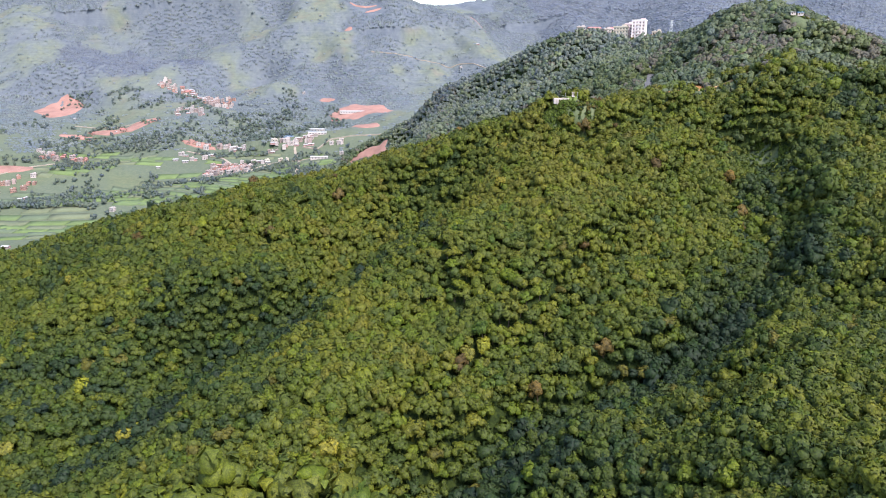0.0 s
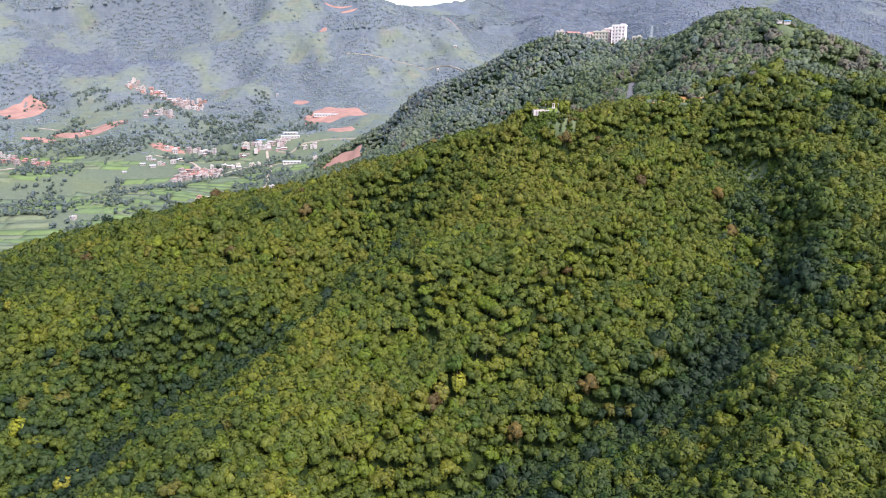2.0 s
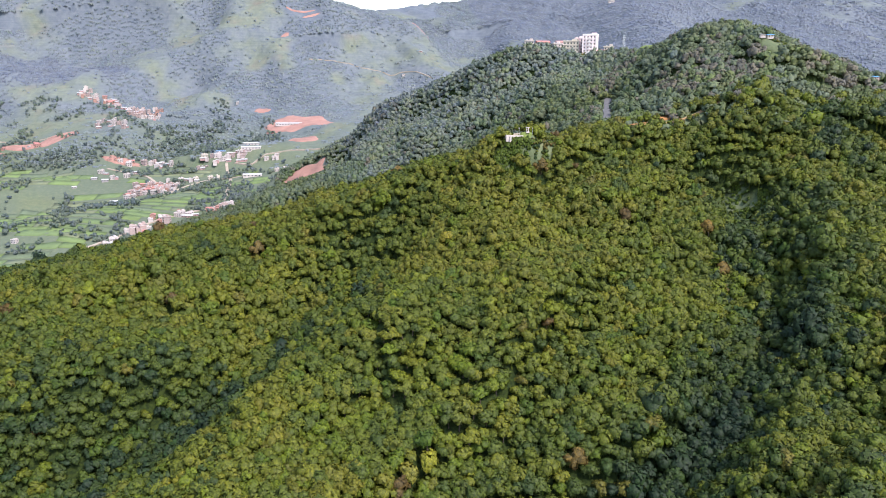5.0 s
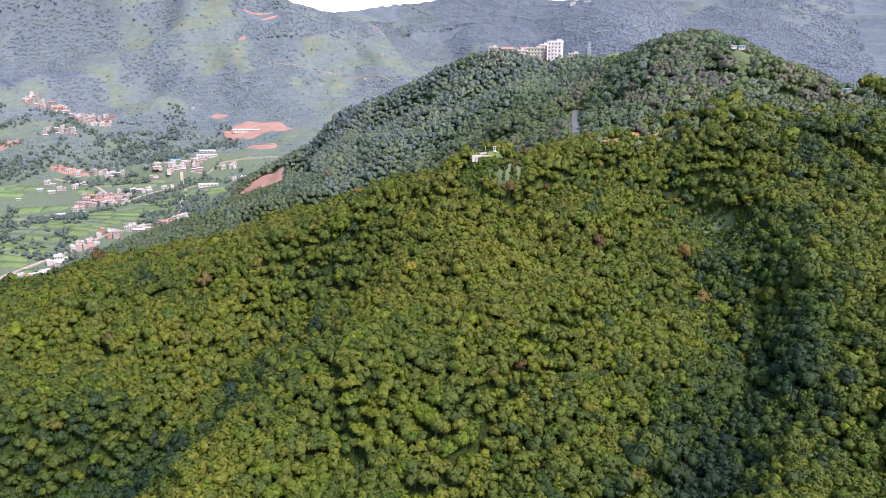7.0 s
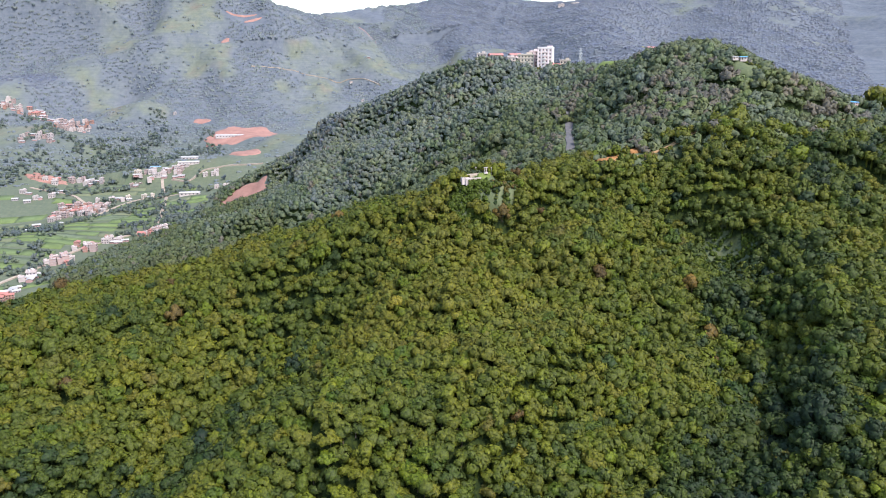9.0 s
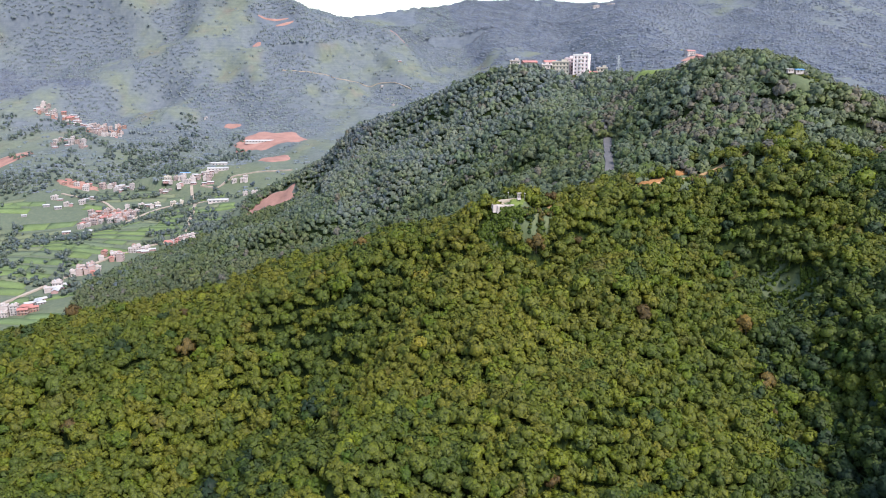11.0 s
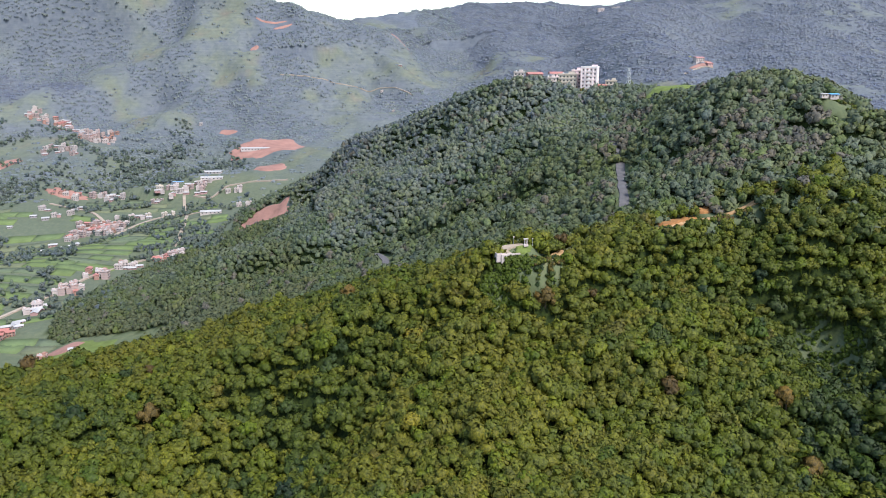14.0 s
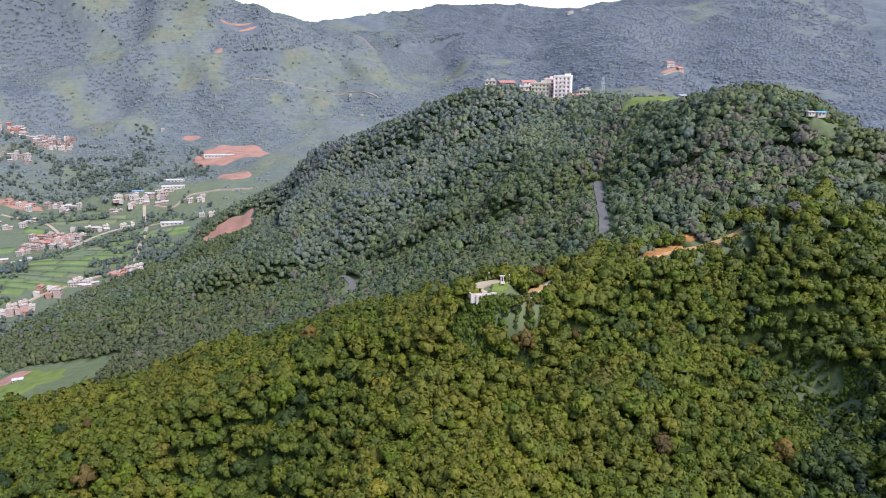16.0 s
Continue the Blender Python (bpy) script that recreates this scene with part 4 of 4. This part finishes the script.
# Ridge-top hotel and its neighbours.
def hotel():
    root = empty("hotel", "tall pink and white six-storey hotel on the ridge top", "hotel")
    w, d, n, s = 13.0, 12.0, 6, 3.3
    h = n * s
    part("wall", boxes((-w / 2, w / 2, -d / 2, d / 2, -4, h)), M_PINK, root)
    for f in range(1, n + 1):
        part("floor_band", boxes((-w / 2 - 0.25, w / 2 + 0.25, -d / 2 - 0.25, d / 2 + 0.25, f * s - 0.25, f * s + 0.15)), M_TRIM, root)
    for k in range(5):
        at = -w / 2 + k * w / 4
        part("pilaster", boxes((at - 0.3, at + 0.3, -d / 2 - 0.4, -d / 2 + 0.1, -3, h)), M_TRIM, root)
        part("pilaster", boxes((w / 2 - 0.1, w / 2 + 0.4, -d / 2 + k * d / 4 - 0.3, -d / 2 + k * d / 4 + 0.3, -3, h)), M_TRIM, root)
    window_row(root, -d / 2, 4, w, n, s, size=(1.2, 1.35), frame_material=M_TRIM)
    window_row(root, w / 2, 4, d, n, s, size=(1.2, 1.35), axis="y", frame_material=M_TRIM)
    for f in range(1, n):
        b = part("balcony", boxes((-1.6, 1.6, -d / 2 - 1.5, -d / 2 - 0.26, f * s + 0.16, f * s + 0.3)), M_TRIM, root)
        part("railing", boxes((-1.6, 1.6, -d / 2 - 1.5, -d / 2 - 1.42, f * s + 0.3, f * s + 1.2)), M_TRIM, b)
    part("parapet", boxes((-w / 2 - 0.5, w / 2 + 0.5, -d / 2 - 0.5, -d / 2 - 0.2, h + 0.16, h + 1.4), (-w / 2 - 0.5, w / 2 + 0.5, d / 2 + 0.2, d / 2 + 0.5, h + 0.16, h + 1.4), (w / 2 + 0.2, w / 2 + 0.5, -d / 2 - 0.2, d / 2 + 0.2, h + 0.16, h + 1.4), (-w / 2 - 0.5, -w / 2 - 0.2, -d / 2 - 0.2, d / 2 + 0.2, h + 0.16, h + 1.4)), M_TRIM, root)
    part("stair_head", boxes((1.5, w / 2 - 0.8, -2, 4, h + 0.15, h + 2.6)), M_PINK, root)
    return root


place(hotel(), 203, 768, -24, -1.5, 0.98)
R = "buildings on the ridge top"
place(house("guest_house", 15, 10, 3, M_WALLS[3], None, "cream three-storey guest house on the ridge top", R, 3.2), 186, 776, -14)
place(house("guest_house", 8, 8, 5, M_PINK, None, "pink flat-roofed block behind the cream guest house", R, 2.9), 196, 784, -10)
place(house("white_house", 8, 7, 2, M_WALLS[0], None, "low white house among trees on the ridge top", R), 170, 770, 5)
place(house("cream_house", 9, 7, 2, M_WALLS[3], None, "small cream flat-roofed house beside the hotel", R), 221, 766, -20, 2.0)
place(house("shop", 7, 5, 1, M_WALLS[2], M_TIN[1], "low reddish house beside the hotel", R), 213, 766, -10, 1.0)
place(house("red_roofed_house", 13, 8, 2, M_WALLS[2], M_TIN[1], "red-roofed house on the wooded knoll", R), 164, 806, 6)
place(house("white_house", 9, 7, 2, M_WALLS[0], None, "white flat-roofed house on the wooded knoll", R), 150, 806, -6, 1.0)
place(house("pink_house", 12, 8, 2, M_PINK, M_TIN[1], "pink house behind the knoll", R), 186, 815, 0, 6)
place(house("hill_house", 14, 10, 2, M_WALLS[0], M_TIN[1], "white house with red roof on the far mountainside", R), 530, 1273, 10)
place(house("hill_house", 10, 8, 1, M_WALLS[2], M_TIN[1], "low pink house on the far mountainside", R), 542, 1262, 20)
place(house("hill_house", 16, 8, 2, M_WALLS[0], None, "white block on the far mountain crest", R), 600, 2004, 0)
place(house("hill_house", 22, 8, 1, M_WALLS[0], None, "long white block on the far mountain crest", R), 640, 2004, 0)


def hut(label, wall, roof):
    root = empty("hut", label, "hut")
    part("wall", boxes((-3, 3, -2, 2, -1.5, 2.3)), wall, root)
    bm = bmesh.new()
    v = [bm.verts.new(p) for p in ((-3.5, -2.6, 2.3), (3.5, -2.6, 2.3), (3.5, 2.6, 3.0), (-3.5, 2.6, 3.0))]
    u = [bm.verts.new(p.co + Vector((0, 0, 0.1))) for p in v]
    for f in ((3, 2, 1, 0), (4, 5, 6, 7), (0, 1, 5, 4), (1, 2, 6, 5), (2, 3, 7, 6), (3, 0, 4, 7)):
        bm.faces.new([(v + u)[i] for i in f])
    part("roof", bm, roof, root)
    part("door", boxes((-1.9, -1.0, -2.06, -1.95, 0, 1.9)), M_BARK, root)
    part("window", boxes((0.4, 1.6, -2.05, -1.95, 0.9, 1.9)), M_GLASS, root)
    return root


place(hut("small hut with bright blue sheet roof on the ridge", M_WALLS[0], M_BLUE), 230, 480, -12, 1.2, 0.6)
place(hut("pale hut with tin roof beside the blue one", M_WALLS[0], M_TIN[0]), 225.2, 480, -4, 1.2, 0.5)
place(hut("grey tin shack on the ridge shoulder", M_WALLS[4], M_TIN[0]), 244, 475, 20, 0.8, 0.5)
place(hut("hut with blue sheet roof above the dirt track", M_WALLS[1], M_BLUE), 286, 462, 10, 1.2, 0.6)
place(hut("white hut at the edge of the terrace field", M_WALLS[0], M_TIN[0]), 250, 650, 0, 0.3, 0.8)


def pylon():
    root = empty("pylon", "grey steel lattice power pylon on the ridge", "pylon")
    h, b, t = 20.0, 1.7, 0.5
    for sx in (-1, 1):
        for sy in (-1, 1):
            bm = bmesh.new()
            tube(bm, (sx * b, sy * b, -1), (sx * t, sy * t, h), 0.14, 0.1, 4)
            part("leg", bm, M_STEEL, root)
    for k in range(7):
        z0, z1 = k * h / 7, (k + 1) * h / 7
        a, c = b + (t - b) * z0 / h, b + (t - b) * z1 / h
        bm = bmesh.new()
        for sx, sy, ex, ey in ((-1, -1, 1, -1), (1, -1, 1, 1), (1, 1, -1, 1), (-1, 1, -1, -1)):
            tube(bm, (sx * a, sy * a, z0), (ex * c, ey * c, z1), 0.06, 0.06, 3)
            tube(bm, (ex * a, ey * a, z0), (sx * c, sy * c, z1), 0.06, 0.06, 3)
        part("bracing", bm, M_STEEL, root)
    for z in (h - 5, h - 2.5, h - 0.2):
        bm = bmesh.new()
        tube(bm, (-2.6, 0, z), (2.6, 0, z), 0.1, 0.1, 4)
        part("crossarm", bm, M_STEEL, root)
    return root


place(pylon(), 231, 752, 15)



# Draped pieces of ground: cut earth, fields, lanes.
def patch(name, cx, cy, rx, ry, material, label, lift=0.9, turn=0.0, rough=0.35):
    """An irregular sheet that follows the slope, thick at the rim."""
    rings, seg = 7, 36
    a = np.arange(seg) / seg * 2 * math.pi
    wob = 1 + rough * (lumps(np.cos(a) * 3 + cx, np.sin(a) * 3 + cy, 1.1) - 0.5) * 2
    vs = [[cx, cy]]
    for k in range(1, rings + 1):
        f = k / rings
        u, v = np.cos(a) * rx * wob * f, np.sin(a) * ry * wob * f
        c, s = math.cos(radians(turn)), math.sin(radians(turn))
        vs += list(zip(cx + u * c - v * s, cy + u * s + v * c))
    p = np.array(vs)
    z = land_height(p[:, 0], p[:, 1]) + lift
    z[-seg:] -= lift + 1.5
    i = np.arange(seg)
    j = (i + 1) % seg
    quads = np.concatenate([np.stack([1 + k * seg + i, 1 + (k + 1) * seg + i, 1 + (k + 1) * seg + j, 1 + k * seg + j], 1) for k in range(rings - 1)])
    return raw(name, np.column_stack([p, z]), [np.stack([np.zeros(seg, int), 1 + i, 1 + j], 1), quads], material, "structure", label, True)


RED = "bare red earth cut into the hillside"
for cx, cy, rx, ry, turn in CUTS:
    patch("red_earth", cx, cy, rx, ry, M_RED, RED, 1.2 if cy > 900 else 1.0, turn, 0.2)
patch("orange_bank", 140, 436.6, 9, 3.2, M_ORANGE, "orange earth bank above the dirt track", 1.1, 15)
patch("orange_bank", 157, 446.5, 4.0, 3.0, M_ORANGE, "small orange earth slip on the wooded slope", 0.9, 30)
patch("terrace_field", 234, 652, 34, 16, M_GRASS, "mown green terrace field on the ridge top", 0.5, 10)
patch("terrace_field", 226, 488, 4, 3, M_GRASS, "bright green garden plot beside the ridge huts", 1.2, 0)
patch("terrace_field", 248, 472, 6, 5, M_GRASS, "bright green garden plot on the ridge shoulder", 0.8, 0)
patch("dry_field", -196, 634, 46, 26, M_GRASS, "pale green grass field at the foot of the wooded hill", 0.5, 20)
patch("dry_field", 560, 1330, 30, 14, M_STRAW, "pale terrace on the mountainside", 1.0, 20)


def lane(name, points, width, material, label):
    """A narrow road laid on the valley floor."""
    line = bend(points, 6.0)
    px, py = np.array([p[0] for p in line]), np.array([p[1] for p in line])
    tx, ty = np.gradient(px), np.gradient(py)
    n = np.hypot(tx, ty)
    ox, oy = -ty / n * width / 2, tx / n * width / 2
    rows = []
    for k, up in ((1.1, -1.2), (1, 0.9), (-1, 0.9), (-1.1, -1.2)):
        rows.append(np.stack([px + ox * k, py + oy * k, land_height(px, py) + up], 1))
    m, i = len(px), np.arange(len(px) - 1)
    f = np.concatenate([np.stack([r * m + i, (r + 1) * m + i, (r + 1) * m + i + 1, r * m + i + 1], 1) for r in range(3)])
    raw(name, np.concatenate(rows), f, material, "structure", label)


LANE = "pale unpaved village lane"
LANES = [
    [(-320, 730), (-290, 800), (-262, 870), (-236, 918), (-208, 960), (-212, 1030), (-224, 1105), (-240, 1160), (-246, 1185)],
    [(-300, 1050), (-270, 1108), (-224, 1116), (-190, 1110)],
    [(-232, 1182), (-205, 1172), (-185, 1190), (-150, 1186), (-100, 1178)],
    [(-720, 985), (-650, 1050), (-600, 1100), (-560, 1122)],
    [(-420, 1170), (-370, 1150), (-330, 1110), (-300, 1050)],
    [(-680, 1330), (-600, 1318), (-520, 1316)],
    [(-160, 1640), (-60, 1660), (40, 1650), (100, 1600)],
    [(490, 1230), (510, 1245), (545, 1255)],
]
for pts in LANES:
    lane("village_lane", pts, 4.0, M_LANE, LANE)

# Paddies: bunded plots stepped along the valley floor.
pr = random.Random(11)
count = 0
for row in range(34):
    yy = 700 + row * 15.5
    xx = -640 + pr.uniform(0, 20)
    while xx < -120:
        w = pr.uniform(18, 46)
        cx, cy = xx + w / 2, yy + 6 * math.sin(xx * 0.012 + row)
        xx += w + 1.2
        h = ground_at(cx, cy)
        clear = all(math.hypot(cx - a, cy - b) > 14 for a, b in HOUSES)
        flat = -30 < h < 30 and abs(ground_at(cx + 8, cy) - h) + abs(ground_at(cx, cy + 8) - h) < 3.2
        for pts in LANES[:5]:
            clear &= float(line_distance(pts, np.array([cx]), np.array([cy]))[0][0]) > 9
        clear &= not bool(wooded(np.array([cx]), np.array([cy]), np.array([h]))[0])
        if not (clear and flat) or pr.random() < 0.12 or count >= 290:
            continue
        count += 1
        n, m = 6, 3
        u, v = np.meshgrid(np.linspace(-w / 2, w / 2, n), np.linspace(-7, 7, m))
        skew = pr.uniform(-0.15, 0.15)
        px, py = cx + u.ravel() + v.ravel() * skew, cy + v.ravel() + 6 * (np.sin((cx + u.ravel()) * 0.012 + row) - math.sin(cx * 0.012 + row))
        pz = land_height(px, py) + 0.7
        k = (np.arange(m - 1)[:, None] * n + np.arange(n - 1)[None, :]).ravel()
        top = np.stack([k, k + 1, k + n + 1, k + n], 1)
        rim = np.concatenate([np.arange(n), np.arange(1, m) * n + n - 1, np.arange(n - 2, -1, -1) + (m - 1) * n, np.arange(m - 2, 0, -1) * n])
        low = len(px) + np.arange(len(rim))
        nxt = np.roll(np.arange(len(rim)), -1)
        side = np.stack([rim, low, low[nxt], rim[nxt]], 1)
        verts = np.concatenate([np.column_stack([px, py, pz]), np.column_stack([px[rim], py[rim], pz[rim] - 1.8])])
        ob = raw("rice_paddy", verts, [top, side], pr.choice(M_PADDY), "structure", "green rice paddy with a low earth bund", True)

# Hedgerows and groves in the valley.
xs, ys = [], []
for line, n in (([(-620, 800), (-500, 806), (-400, 802)], 120), ([(-600, 880), (-480, 930), (-420, 1000), (-440, 1070)], 130), ([(-330, 1000), (-270, 1040), (-255, 1090)], 50), ([(-250, 955), (-215, 975), (-180, 985)], 50), ([(-470, 1190), (-520, 1200), (-580, 1210)], 190), ([(-330, 1240), (-250, 1300), (-180, 1290)], 190), ([(-380, 1290), (-330, 1320), (-280, 1380)], 170), ([(-150, 1010), (-180, 950)], 40), ([(-420, 1010), (-380, 1040)], 24), ([(-330, 1150), (-290, 1170)], 40)):
    for _ in range(n):
        k = pr.randrange(len(line) - 1)
        s = pr.random()
        wide = 26 if line[0][1] > 1150 else 6
        xs.append(line[k][0] + s * (line[k + 1][0] - line[k][0]) + pr.gauss(0, wide * 0.6))
        ys.append(line[k][1] + s * (line[k + 1][1] - line[k][1]) + pr.gauss(0, wide * 0.6))
for _ in range(7000):
    xs.append(pr.uniform(-760, -140))
    ys.append(pr.uniform(760, 1480))
px, py = np.array(xs), np.array(ys)
hx, hy = np.array([a for a, _ in HOUSES]), np.array([b for _, b in HOUSES])
ok = (np.hypot(px[:, None] - hx, py[:, None] - hy).min(axis=1) > 5.0) & ((np.arange(len(px)) < len(px) - 7000) | (0.6 * lumps(px, py, 52) + 0.4 * lumps(px, py, 19) > 0.57))
px, py = px[ok], py[ok]
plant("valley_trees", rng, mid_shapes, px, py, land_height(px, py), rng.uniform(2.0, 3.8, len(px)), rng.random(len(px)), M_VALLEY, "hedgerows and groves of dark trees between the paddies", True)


# The lookout on the spur.
def lookout_wall():
    root = empty("lookout_wall", "white plastered parapet on a red brick base at the lookout", "wall")
    part("brick_base", boxes((-1.0, 6.5, -1.2, 1.2, -4.0, -0.2)), M_BRICK, root)
    part("parapet", boxes((-3.6, 0.2, -1.5, -1.2, -2.6, 1.1), (-3.6, -3.3, -1.2, 1.6, -2.6, 1.1), (0.2, 6.5, -1.45, -1.2, 0.0, 0.8)), M_WALLS[0], root)
    part("buttress", boxes((-1.7, 0.6, -2.1, -1.5, -3.0, 0.6)), M_WALLS[0], root)
    part("slab", boxes((-3.3, 6.5, -1.2, 1.6, -0.2, 0.05)), M_CONCRETE, root)
    return root


place(lookout_wall(), 64.4, 403.4, 8, 1.0, 0.85)
patch("lookout_island", 72.5, 410.4, 3.4, 1.9, M_GRASS, "grass island inside the concrete loop", 0.8, 20)
patch("lookout_verge", 88, 421, 6, 2.2, M_TRACK, "bare sandy verge beside the lookout road", 0.7, 55)


def monument():
    root = empty("gate_monument", "small white monument with dark cap on the grass island", "monument")
    for s in (-0.55, 0.55):
        part("post", boxes((s - 0.18, s + 0.18, -0.2, 0.2, -0.4, 2.6)), M_WALLS[0], root)
    part("cap", boxes((-1.1, 1.1, -0.5, 0.5, 2.6, 2.95)), M_SLAB, root)
    part("plinth", boxes((-1.0, 1.0, -0.6, 0.6, -0.6, 0.3)), M_WALLS[0], root)
    return root


place(monument(), 73.5, 410.5, 15, 0.8, 0.8)


def lamp_post():
    root = empty("lamp_post", "white globe lamp on a thin grey post", "lamp", "lamps at the lookout")
    bm = bmesh.new()
    tube(bm, (0, 0, -1), (0, 0, 3.4), 0.08, 0.05, 6)
    part("post", bm, M_STEEL, root)
    bm = bmesh.new()
    bmesh.ops.create_icosphere(bm, subdivisions=2, radius=0.34, matrix=Matrix.Translation((0, 0, 3.7)))
    part("globe", bm, M_WALLS[0], root)
    return root


lamp = place(lamp_post(), 61, 409, 0, 0, 0.8)
for a, b in ((70.5, 417.5), (76.5, 413.0)):
    place(copy_thing(lamp, pose(0, 0, 0)), a, b, 0, 0, 0.8)
